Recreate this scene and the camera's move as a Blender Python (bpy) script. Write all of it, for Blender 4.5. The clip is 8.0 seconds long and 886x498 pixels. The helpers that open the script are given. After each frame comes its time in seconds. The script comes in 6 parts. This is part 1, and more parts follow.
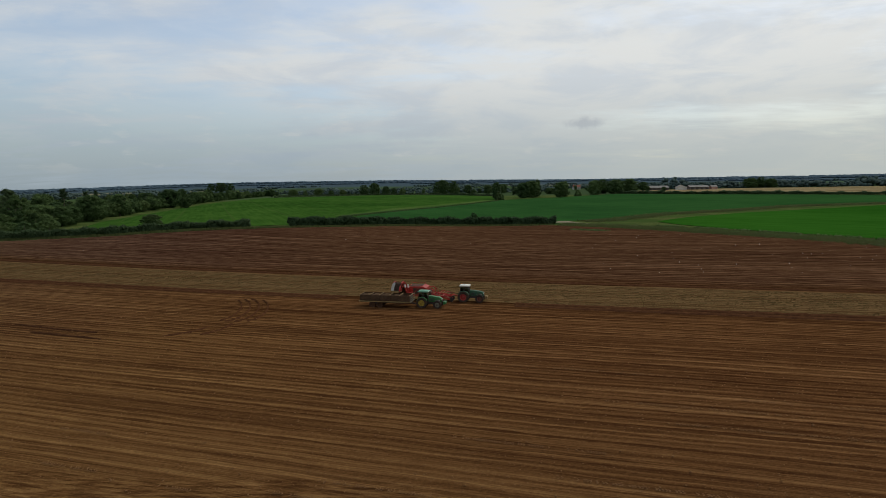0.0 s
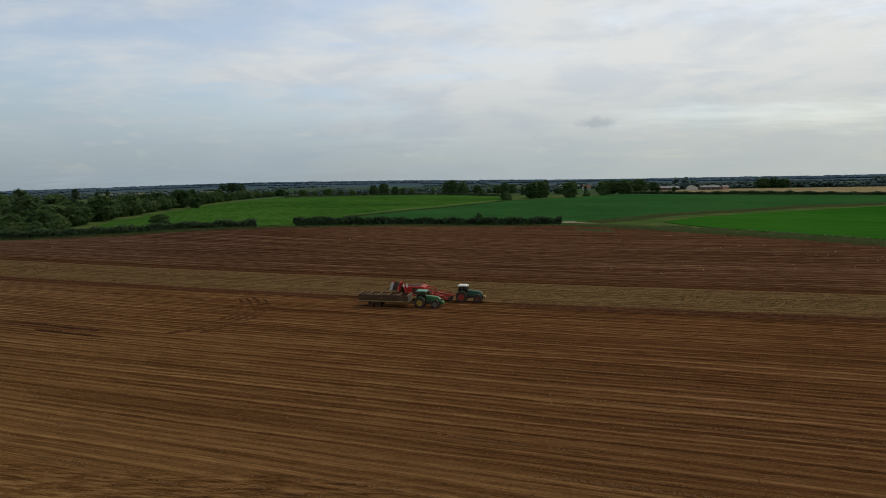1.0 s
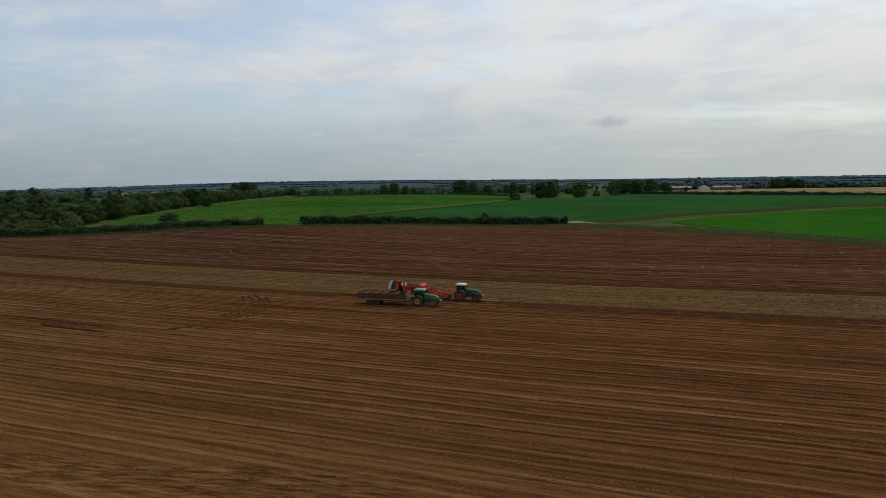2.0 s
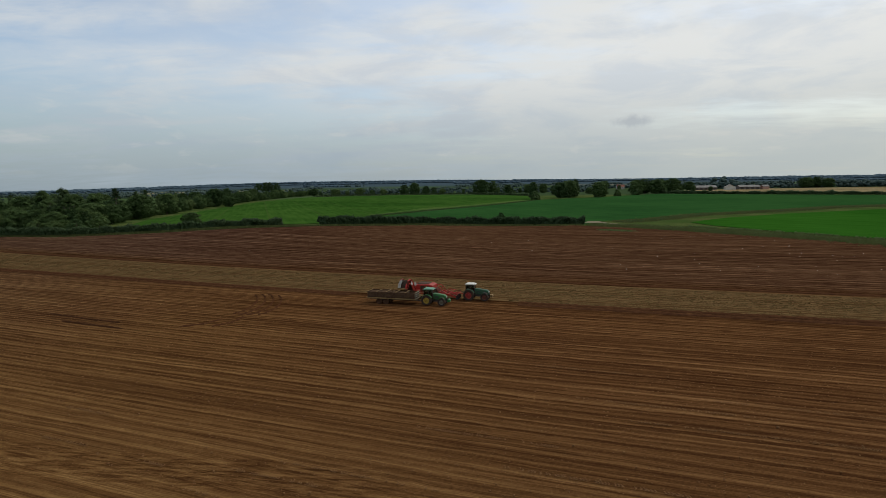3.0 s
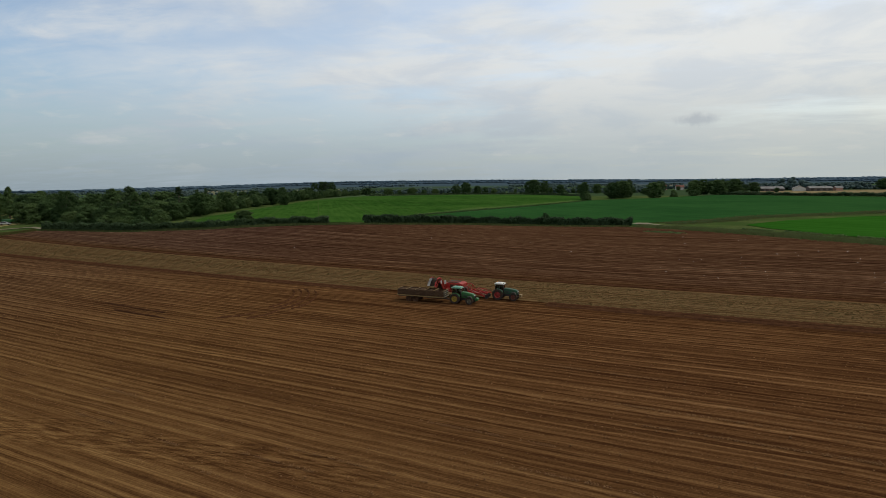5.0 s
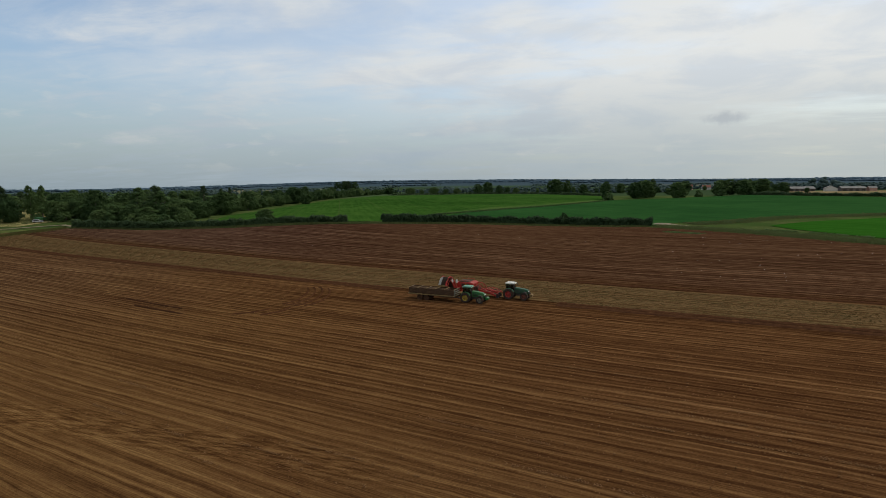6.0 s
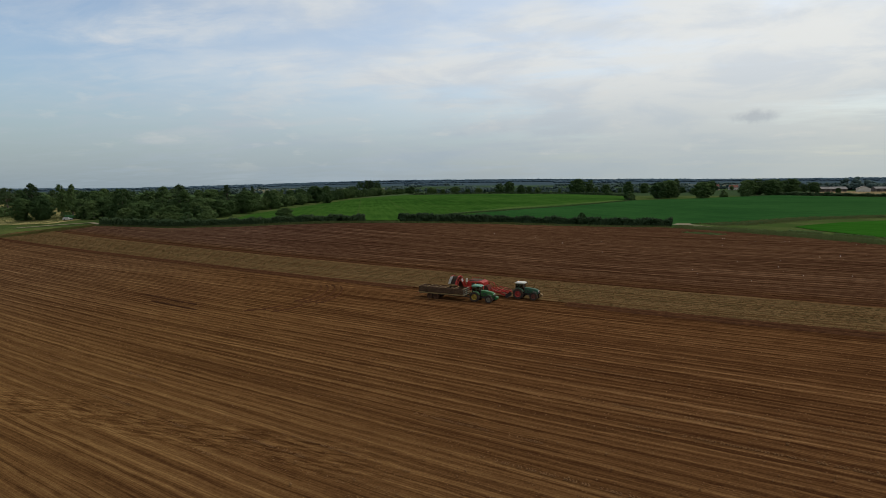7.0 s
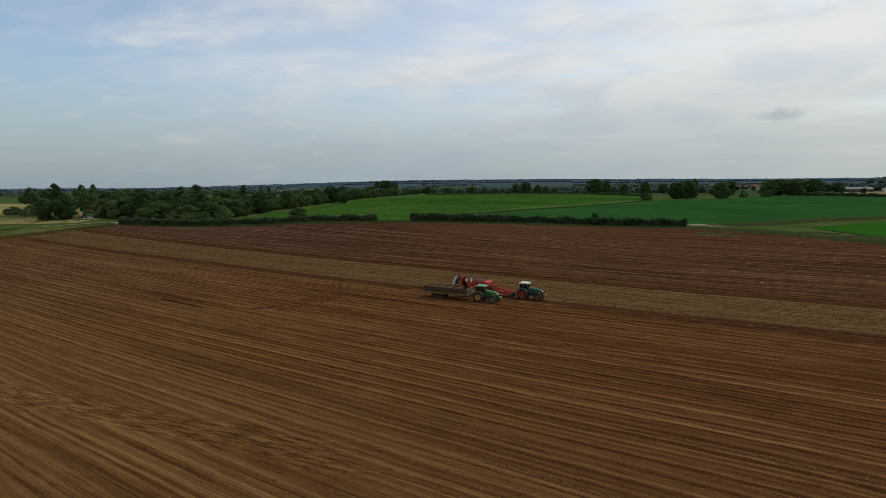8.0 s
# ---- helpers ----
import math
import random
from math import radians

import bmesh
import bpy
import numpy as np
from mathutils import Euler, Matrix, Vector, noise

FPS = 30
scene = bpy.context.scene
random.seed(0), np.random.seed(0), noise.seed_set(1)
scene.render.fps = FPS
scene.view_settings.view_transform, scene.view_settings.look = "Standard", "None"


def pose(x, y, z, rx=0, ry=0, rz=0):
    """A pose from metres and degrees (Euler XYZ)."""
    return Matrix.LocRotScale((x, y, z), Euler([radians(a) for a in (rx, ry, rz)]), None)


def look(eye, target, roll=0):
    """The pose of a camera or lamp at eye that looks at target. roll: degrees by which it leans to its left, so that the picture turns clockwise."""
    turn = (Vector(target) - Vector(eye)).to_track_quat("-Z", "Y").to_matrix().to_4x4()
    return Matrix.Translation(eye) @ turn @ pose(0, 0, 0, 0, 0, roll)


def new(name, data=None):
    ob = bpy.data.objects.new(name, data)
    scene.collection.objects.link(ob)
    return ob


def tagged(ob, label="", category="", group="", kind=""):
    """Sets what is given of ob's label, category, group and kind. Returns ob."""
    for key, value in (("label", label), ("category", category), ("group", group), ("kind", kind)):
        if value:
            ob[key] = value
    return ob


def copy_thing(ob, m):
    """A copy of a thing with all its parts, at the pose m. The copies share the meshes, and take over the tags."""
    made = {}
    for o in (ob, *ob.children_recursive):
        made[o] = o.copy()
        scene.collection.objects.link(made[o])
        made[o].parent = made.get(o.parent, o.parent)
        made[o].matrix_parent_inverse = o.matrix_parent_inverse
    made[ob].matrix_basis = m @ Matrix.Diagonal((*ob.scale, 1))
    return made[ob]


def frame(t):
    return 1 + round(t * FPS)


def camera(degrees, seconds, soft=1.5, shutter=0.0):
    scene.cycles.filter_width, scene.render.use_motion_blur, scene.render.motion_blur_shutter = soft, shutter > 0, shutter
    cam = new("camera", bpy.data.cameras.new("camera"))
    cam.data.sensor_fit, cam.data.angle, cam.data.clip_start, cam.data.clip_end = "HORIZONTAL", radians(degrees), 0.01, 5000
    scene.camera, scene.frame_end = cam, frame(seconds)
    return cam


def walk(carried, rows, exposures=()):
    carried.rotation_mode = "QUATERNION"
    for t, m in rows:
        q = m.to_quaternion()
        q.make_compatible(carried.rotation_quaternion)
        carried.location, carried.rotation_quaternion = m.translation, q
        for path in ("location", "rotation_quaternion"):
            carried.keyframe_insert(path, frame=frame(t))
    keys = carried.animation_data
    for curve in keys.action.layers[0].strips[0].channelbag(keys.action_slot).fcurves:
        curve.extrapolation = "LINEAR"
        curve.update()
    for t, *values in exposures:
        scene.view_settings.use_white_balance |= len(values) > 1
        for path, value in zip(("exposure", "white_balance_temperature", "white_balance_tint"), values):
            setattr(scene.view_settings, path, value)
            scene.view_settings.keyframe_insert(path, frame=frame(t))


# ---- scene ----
cam = camera(77.3, 8.0, soft=0.8)
PATH = [
    (0, (3.139, 0.692, 19.814), (2.989, 2.673, 19.579), -0.9),
    (0.5, (4.102, 0.484, 19.827), (3.935, 2.463, 19.593), -0.9),
    (1, (5.167, 0.337, 19.835), (4.98, 2.315, 19.601), -0.9),
    (2.5, (8.514, -0.436, 19.814), (8.254, 1.533, 19.579), -0.8),
    (3, (9.558, -0.535, 19.823), (9.253, 1.427, 19.589), -0.9),
    (3.5, (10.596, -0.614, 19.819), (10.243, 1.341, 19.586), -0.8),
    (4, (11.589, -0.566, 19.781), (11.187, 1.379, 19.548), -0.7),
    (4.5, (12.618, -0.541, 19.721), (12.169, 1.394, 19.489), -0.7),
    (6, (15.713, -0.654, 19.71), (15.141, 1.248, 19.477), -0.6),
    (6.5, (16.757, -0.597, 19.694), (16.149, 1.294, 19.462), -0.6),
    (7, (17.881, -0.417, 19.68), (17.232, 1.46, 19.446), -0.5),
    (7.5, (18.924, -0.299, 19.704), (18.239, 1.565, 19.47), -0.5),
    (8, (20.177, 0.047, 19.673), (19.468, 1.902, 19.44), -0.5),
]
walk(cam, [(t, look(eye, target, roll)) for t, eye, target, roll in PATH], exposures=((0, -0.09), (4, -0.02), (8, 0.0)))

# ---------------------------------------------------------------- light
SUN_AZ, SUN_EL = 38.0, 46.0          # degrees east of ahead, above the horizon
sun = new("sun", bpy.data.lights.new("sun", "SUN"))
sun.data.energy, sun.data.angle, sun.data.color = 1.3, radians(9), (1.0, 0.95, 0.87)
sun_way = Vector((math.sin(radians(SUN_AZ)) * math.cos(radians(SUN_EL)), math.cos(radians(SUN_AZ)) * math.cos(radians(SUN_EL)), math.sin(radians(SUN_EL))))
sun.matrix_world = look(sun_way * 200, (0, 0, 0))


class Nodes:
    """A short way to write node trees."""

    def __init__(self, tree):
        self.tree = tree
        tree.nodes.clear()

    def add(self, kind, props=None, **inputs):
        n = self.tree.nodes.new(kind)
        for k, v in (props or {}).items():
            setattr(n, k, v)
        for k, v in inputs.items():
            self.plug(n, int(k[1:]) if k[0] == "i" and k[1:].isdigit() else k.replace("_", " "), v)
        return n

    def plug(self, n, key, v):
        if isinstance(v, bpy.types.NodeSocket):
            self.tree.links.new(v, n.inputs[key])
        elif isinstance(v, bpy.types.Node):
            self.tree.links.new(v.outputs[0], n.inputs[key])
        else:
            n.inputs[key].default_value = v

    def math(self, op, a, b=0.0, c=0.0, clamp=False):
        n = self.add("ShaderNodeMath", {"operation": op, "use_clamp": clamp}, i0=a, i1=b)
        if op in ("MULTIPLY_ADD", "SMOOTH_MIN", "WRAP"):
            self.plug(n, 2, c)
        return n.outputs[0]

    def span(self, v, a, b, c=0.0, d=1.0, smooth=True):
        n = self.add("ShaderNodeMapRange", {"interpolation_type": "SMOOTHSTEP" if smooth else "LINEAR"})
        for k, x in enumerate((v, a, b, c, d)):
            self.plug(n, k, x)
        return n.outputs[0]

    def noise(self, vec, scale, detail=4.0, rough=0.55, warp=0.0):
        return self.add("ShaderNodeTexNoise", Vector=vec, Scale=scale, Detail=detail, Roughness=rough, Distortion=warp).outputs[0]

    def mix(self, f, a, b, mode="MIX"):
        n = self.add("ShaderNodeMix", {"data_type": "RGBA", "blend_type": mode})
        self.plug(n, 0, f), self.plug(n, 6, a), self.plug(n, 7, b)
        return n.outputs[2]

    def vec(self, x, y, z=0.0):
        return self.add("ShaderNodeCombineXYZ", i0=x, i1=y, i2=z).outputs[0]

    def split(self, v):
        return self.add("ShaderNodeSeparateXYZ", i0=v).outputs


def rgb(r, g, b):
    return (r, g, b, 1.0)


world = bpy.data.worlds.new("world")
scene.world = world
world.use_nodes = True
N = Nodes(world.node_tree)
sky = N.add("ShaderNodeTexSky", {"sky_type": "NISHITA", "sun_disc": False, "sun_elevation": radians(SUN_EL), "sun_rotation": radians(SUN_AZ), "air_density": 1.0, "dust_density": 1.5, "ozone_density": 1.2})
way = N.add("ShaderNodeTexCoord").outputs["Generated"]
wx, wy, wz = N.split(way)
up = N.math("MAXIMUM", wz, 0.0)
low = N.math("ADD", up, 0.09)
flat = N.vec(N.math("DIVIDE", wx, low), N.math("DIVIDE", wy, low))                  # a high, flat layer of cloud
tilted = N.add("ShaderNodeMapping", Vector=flat, Rotation=(0, 0, radians(-20)), Scale=(0.55, 1.0, 1.0)).outputs[0]
broad = N.noise(tilted, 0.85, 6.0, 0.55, 0.35)
fine = N.noise(tilted, 3.4, 6.0, 0.62, 0.5)
low_cloud = N.noise(N.add("ShaderNodeMapping", Vector=way, Scale=(1.0, 1.0, 3.2)).outputs[0], 3.6, 5.0, 0.55, 0.3)
cover = N.math("ADD", N.math("MULTIPLY", broad, 0.55), N.math("MULTIPLY", fine, 0.18))
cover = N.math("ADD", cover, N.math("MULTIPLY", low_cloud, 0.28))
cover = N.math("ADD", cover, N.span(wx, -0.95, 0.15, -0.10, 0.035))                 # the cloud thins out to the west
cover = N.span(cover, 0.385, 0.565)
cover = N.math("MULTIPLY_ADD", cover, 0.58, 0.40)
torn = N.math("ADD", wx, N.math("MULTIPLY", N.math("SUBTRACT", fine, 0.5), 0.55))
cover = N.math("MULTIPLY", cover, N.span(torn, -0.92, -0.60, 0.05, 1.0))             # blue shows through far to the west
glow = N.add("ShaderNodeVectorMath", {"operation": "DOT_PRODUCT"}, i0=way, i1=tuple(sun_way)).outputs["Value"]
glow = N.span(glow, 0.30, 0.95)
bright = N.mix(glow, rgb(0.685, 0.71, 0.72), rgb(0.80, 0.81, 0.79))
shade = N.noise(N.add("ShaderNodeMapping", Vector=way, Scale=(1.0, 1.0, 3.6)).outputs[0], 5.5, 6.0, 0.58, 0.4)
bright = N.mix(N.span(shade, 0.40, 0.62), bright, N.mix(1.0, bright, rgb(0.85, 0.89, 0.955), "MULTIPLY"))
clear = N.mix(1.0, sky.outputs[0], rgb(0.143, 0.144, 0.141), "MULTIPLY")
colour = N.mix(cover, clear, bright)
hazy = N.mix(N.span(wx, -0.5, 0.75), rgb(0.275, 0.355, 0.415), rgb(0.475, 0.515, 0.48))
colour = N.mix(N.span(up, 0.0, 0.22, 0.80, 0.0), colour, hazy)
heaps = N.noise(N.add("ShaderNodeMapping", Vector=way, Scale=(1.0, 1.0, 3.4)).outputs[0], 15.0, 5.0, 0.55, 0.2)
heaps = N.math("MULTIPLY", N.span(heaps, 0.56, 0.70), N.math("MULTIPLY", N.span(up, 0.012, 0.05), N.span(up, 0.24, 0.12)))
colour = N.mix(N.math("MULTIPLY", heaps, 0.15), colour, rgb(0.76, 0.72, 0.65))
# one small grey cloud, low in the sky ahead
puff = N.add("ShaderNodeVectorMath", {"operation": "SUBTRACT"}, i0=way, i1=(0.171, 0.981, 0.098)).outputs[0]
px, py, pz = N.split(puff)
ring = N.math("SQRT", N.math("ADD", N.math("POWER", N.math("MULTIPLY", px, 32.0), 2.0), N.math("POWER", N.math("MULTIPLY", pz, 85.0), 2.0)))
ring = N.math("ADD", ring, N.math("MULTIPLY", N.math("SUBTRACT", N.noise(way, 55.0, 4.0), 0.5), 1.5))
colour = N.mix(N.span(ring, 0.35, 1.15, 0.55, 0.0), colour, rgb(0.36, 0.40, 0.45))
back = N.add("ShaderNodeBackground", Color=colour, Strength=1.0)
N.add("ShaderNodeOutputWorld", Surface=back)
scene.view_settings.exposure = 0.0

# ---------------------------------------------------------------- the lie of the land


def smooth(u):
    u = np.clip(u, 0.0, 1.0)
    return u * u * (3 - 2 * u)


def land(x, y):
    """Height of the ground: level ploughland, a low rise behind it, a far ridge all round."""
    x, y = np.asarray(x, float), np.asarray(y, float)
    a = 3.2 + 2.8 * smooth((31 - x) / 125) - 1.6 * smooth((-105 - x) / 60)
    near = a * smooth((y + 0.15 * x - 108) / 66)
    far = (6.5 - a) * smooth((y - 222) / 250) - 2.5 * smooth((y - 520) / 400)
    dist = np.hypot(x, y)
    side = x / np.maximum(dist, 1)
    ridge = 20 - 22 * smooth((-side - 0.42) / 0.36) + 17 * np.exp(-((side + 0.25) / 0.27) ** 2)
    return near + far + ridge * smooth((dist - 1500) / 2600)


def y_on_row(r, x):
    """Where a row crosses a given x."""
    return r - 0.2 * x + 0.000235 * x * x


def inside(x, y, poly):
    hit = False
    for (x0, y0), (x1, y1) in zip(poly, poly[1:] + poly[:1]):
        if (y0 > y) != (y1 > y) and x < x0 + (y - y0) / (y1 - y0) * (x1 - x0):
            hit = not hit
    return hit


# ---------------------------------------------------------------- materials
def material(name):
    m = bpy.data.materials.new(name)
    m.use_nodes = True
    return m, Nodes(m.node_tree)


def finish(n, colour, rough=0.9, bump=None, strength=0.5, distance=0.05, **more):
    p = n.add("ShaderNodeBsdfPrincipled", Base_Color=colour, Roughness=rough, **more)
    if bump is not None:
        n.plug(p, "Normal", n.add("ShaderNodeBump", Strength=strength, Distance=distance, Height=bump).outputs[0])
    n.add("ShaderNodeOutputMaterial", Surface=p)


def row_node(n, x, y):
    return n.math("ADD", y, n.math("MULTIPLY", x, n.math("MULTIPLY_ADD", x, -0.000235, 0.2)))


def soil_material():
    m, n = material("ploughed_soil")
    pos = n.add("ShaderNodeTexCoord").outputs["Object"]
    x, y, z = n.split(pos)
    wob = n.noise(n.vec(n.math("MULTIPLY", x, 0.03), n.math("MULTIPLY", y, 0.06)), 1.0, 3.0)
    r = n.math("ADD", row_node(n, x, y), n.math("MULTIPLY", wob, 1.4))
    along = n.math("MULTIPLY", x, 0.02)
    fine = n.noise(n.vec(n.math("MULTIPLY", x, 0.02), n.math("MULTIPLY", r, 3.0), 2.0), 1.0, 4.0, 0.75)
    thin = n.noise(n.vec(n.math("MULTIPLY", x, 0.012), n.math("MULTIPLY", r, 1.9), 11.0), 1.0, 1.0, 0.5)
    mid = n.noise(n.vec(along, n.math("MULTIPLY", r, 0.8), 8.6), 1.0, 3.0, 0.65)
    beds = n.noise(n.vec(n.math("MULTIPLY", x, 0.006), n.math("MULTIPLY", r, 0.12), 3.0), 1.0, 2.0, 0.5)
    patch = n.noise(pos, 0.018, 4.0, 0.55)
    broken = n.noise(n.vec(n.math("MULTIPLY", x, 0.35), n.math("MULTIPLY", r, 1.6), 5.0), 1.0, 4.0, 0.65)
    clod = n.noise(pos, 3.6, 6.0, 0.75)
    grain = n.noise(pos, 9.0, 3.0, 0.7)
    crest = n.span(n.math("SINE", n.math("MULTIPLY", r, 2 * math.pi / 0.9)), -0.75, 0.35)
    tone = n.math("MULTIPLY", n.span(fine, 0.34, 0.68), 0.24)
    tone = n.math("ADD", tone, n.math("MULTIPLY", n.span(mid, 0.34, 0.68), 0.08))
    tone = n.math("ADD", tone, n.math("MULTIPLY", n.span(beds, 0.36, 0.66), 0.05))
    bed = n.math("MULTIPLY_ADD", n.math("SINE", n.math("MULTIPLY", r, 2 * math.pi / 1.8)), 0.5, 0.5)
    tone = n.math("ADD", tone, n.math("MULTIPLY", n.math("MULTIPLY", crest, n.span(mid, 0.30, 0.70, 0.45, 1.0)), n.span(r, 26.0, 58.0, 0.16, 0.32)))
    bed = n.math("MULTIPLY", n.math("POWER", bed, 0.7), n.span(n.noise(n.vec(n.math("MULTIPLY", x, 0.02), n.math("MULTIPLY", r, 0.4), 61.0), 1.0, 2.0), 0.3, 0.6, 0.4, 1.0))
    row_strength = n.span(r, 26.0, 58.0, 0.5, 1.0)                 # the rows are flattened on the near side to fit the camera's view
    tone = n.math("ADD", tone, n.math("MULTIPLY", n.math("MULTIPLY", bed, row_strength), 0.35))
    tone = n.math("ADD", tone, n.span(row_strength, 0.5, 1.0, 0.15, 0.0))
    tone = n.math("ADD", tone, n.math("MULTIPLY", n.span(thin, 0.60, 0.68), 0.03))
    tone = n.math("SUBTRACT", tone, n.math("MULTIPLY", n.span(thin, 0.41, 0.34), 0.05))
    tone = n.math("ADD", tone, n.math("MULTIPLY", n.math("SUBTRACT", broken, 0.5), 0.45))
    tone = n.math("ADD", tone, n.math("MULTIPLY", n.math("SUBTRACT", clod, 0.5), 0.55))
    tone = n.math("ADD", tone, n.math("MULTIPLY", n.math("SUBTRACT", grain, 0.5), 0.45))
    # a lighter swath where wheels have crossed the rows at a slant
    across = n.math("SUBTRACT", y, n.math("MULTIPLY_ADD", x, -0.01, 32.8))
    across = n.math("ADD", across, n.math("MULTIPLY", n.math("SUBTRACT", n.noise(pos, 0.06, 2.0), 0.5), 3.0))
    swath = n.math("MULTIPLY", n.span(n.math("ABSOLUTE", across), 2.9, 1.3), n.span(x, 6.0, -4.0))
    slant = n.noise(n.vec(n.math("MULTIPLY", n.math("ADD", x, n.math("MULTIPLY", across, 3.0)), 0.32), n.math("MULTIPLY", n.math("SUBTRACT", across, n.math("MULTIPLY", x, 0.07)), 2.6), 31.0), 1.0, 3.0, 0.6)
    tone = n.mix(n.math("MULTIPLY", swath, 0.55), tone, n.math("ADD", n.span(slant, 0.38, 0.62, 0.10, 0.82), n.math("MULTIPLY", n.math("SUBTRACT", grain, 0.5), 0.7)))
    away = n.span(r, 100.0, 125.0)                       # broader passes of the plough on the far side
    passes = n.noise(n.vec(n.math("MULTIPLY", x, 0.010), n.math("MULTIPLY", r, 1.0), 17.0), 1.0, 4.0, 0.85)
    flecks = n.noise(n.vec(n.math("MULTIPLY", x, 0.26), n.math("MULTIPLY", r, 0.80), 23.0), 1.0, 4.0, 0.75)
    far_tone = n.math("ADD", n.math("MULTIPLY", n.math("SUBTRACT", passes, 0.5), 1.6), n.math("MULTIPLY", n.math("SUBTRACT", flecks, 0.5), 1.2))
    tone = n.math("ADD", tone, n.math("MULTIPLY", away, n.math("ADD", far_tone, 0.0)))
    hair = n.noise(n.vec(n.math("MULTIPLY", x, 0.05), n.math("MULTIPLY", r, 9.0), 41.0), 1.0, 2.0, 0.6)
    tone = n.math("ADD", tone, n.math("MULTIPLY", n.math("SUBTRACT", hair, 0.5), 0.80))
    one = n.math("FLOOR", n.math("DIVIDE", r, 1.8))          # every bed a shade of its own
    tone = n.math("ADD", tone, n.math("MULTIPLY", n.math("SUBTRACT", n.add("ShaderNodeTexWhiteNoise", {"noise_dimensions": "1D"}, W=one).outputs[0], 0.5), 0.05))
    furrow = n.noise(n.vec(n.math("MULTIPLY", x, 0.016), n.math("MULTIPLY", r, 1.3), 53.0), 1.0, 0.0, 0.5)
    tone = n.math("SUBTRACT", tone, n.span(n.math("ABSOLUTE", n.math("SUBTRACT", furrow, 0.5)), 0.028, 0.006, 0.0, 0.12))   # thin furrows, painted as dark lines in the tone
    tone = n.math("SUBTRACT", tone, 0.09)
    ramp = n.add("ShaderNodeValToRGB", Fac=tone)
    e = ramp.color_ramp.elements
    e[0].position, e[0].color = 0.05, rgb(0.040, 0.0160, 0.0066)
    e[1].position, e[1].color = 0.95, rgb(0.232, 0.122, 0.050)
    for at, c in ((0.35, rgb(0.086, 0.0380, 0.0143)), (0.62, rgb(0.135, 0.0650, 0.0245))):
        k = e.new(at)
        k.color = c
    # near left only made paler; beyond the strip and far left darker, bluer
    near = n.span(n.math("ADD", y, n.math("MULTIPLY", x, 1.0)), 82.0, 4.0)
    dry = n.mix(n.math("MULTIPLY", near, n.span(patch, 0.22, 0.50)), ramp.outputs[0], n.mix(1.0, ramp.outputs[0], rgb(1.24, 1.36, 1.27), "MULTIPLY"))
    far_tint = n.math("MAXIMUM", n.span(n.math("ADD", r, n.math("MULTIPLY", patch, 12.0)), 112.0, 128.0), n.span(n.math("ADD", x, n.math("MULTIPLY", patch, 30.0)), -10.0, -95.0, 0.0, 0.52))
    colour = n.mix(n.math("MULTIPLY", far_tint, 0.8), dry, n.mix(1.0, dry, n.mix(n.span(x, -120.0, -20.0), rgb(0.55, 0.61, 1.12), rgb(0.70, 0.765, 1.08)), "MULTIPLY"))
    # broad darker bands along both edges of the strip
    edge_bands = n.math("ADD", n.math("MULTIPLY", n.span(r, 89.6, 91.4), n.span(r, 93.6, 92.6)), n.math("MULTIPLY", n.span(r, 111.2, 112.2), n.span(r, 117.0, 114.6)))
    colour = n.mix(n.math("MULTIPLY", edge_bands, 0.6), colour, n.mix(1.0, colour, rgb(0.58, 0.55, 0.55), "MULTIPLY"))
    # deep furrows along both edges of the strip, their depth painted as dark lines
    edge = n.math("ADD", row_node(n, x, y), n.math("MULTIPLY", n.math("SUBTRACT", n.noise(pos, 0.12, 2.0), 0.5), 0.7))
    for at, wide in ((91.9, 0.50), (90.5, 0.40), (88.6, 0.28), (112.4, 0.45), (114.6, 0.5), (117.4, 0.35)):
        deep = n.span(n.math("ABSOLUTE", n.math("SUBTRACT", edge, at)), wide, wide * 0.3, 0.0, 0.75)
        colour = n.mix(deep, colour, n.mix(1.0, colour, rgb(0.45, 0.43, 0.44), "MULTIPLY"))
    # the crusted, unploughed strip
    q = n.math("ADD", row_node(n, x, y), n.math("MULTIPLY", n.math("SUBTRACT", n.noise(pos, 0.25, 3.0), 0.5), 0.8))
    strip = n.math("MULTIPLY", n.span(q, 92.3, 92.9), n.span(q, 111.5, 110.9))
    crust = n.mix(n.span(n.math("ADD", n.math("MULTIPLY", fine, 0.6), n.math("MULTIPLY", clod, 0.4)), 0.32, 0.66), rgb(0.086, 0.050, 0.021), rgb(0.182, 0.114, 0.050))
    weeds = n.math("MULTIPLY", n.span(n.noise(n.vec(n.math("MULTIPLY", x, 0.5), n.math("MULTIPLY", q, 0.7)), 1.0, 4.0, 0.7), 0.52, 0.70), 0.40)
    crust = n.mix(weeds, crust, rgb(0.088, 0.084, 0.026))
    drill = n.math("COSINE", n.math("MULTIPLY", n.math("SUBTRACT", row_node(n, x, y), 93.95), 2 * math.pi / 1.5))
    crust = n.mix(n.math("MULTIPLY", n.span(drill, 0.25, 0.85), 0.85), crust, rgb(0.066, 0.034, 0.0125))
    colour = n.mix(n.math("MULTIPLY", strip, 0.92), colour, crust)
    relief = n.math("ADD", n.math("MULTIPLY", clod, 1.0), n.math("MULTIPLY", fine, 0.5))
    finish(n, colour, 1.0, relief, 0.7, 0.12, Specular_IOR_Level=0.0)
    return m


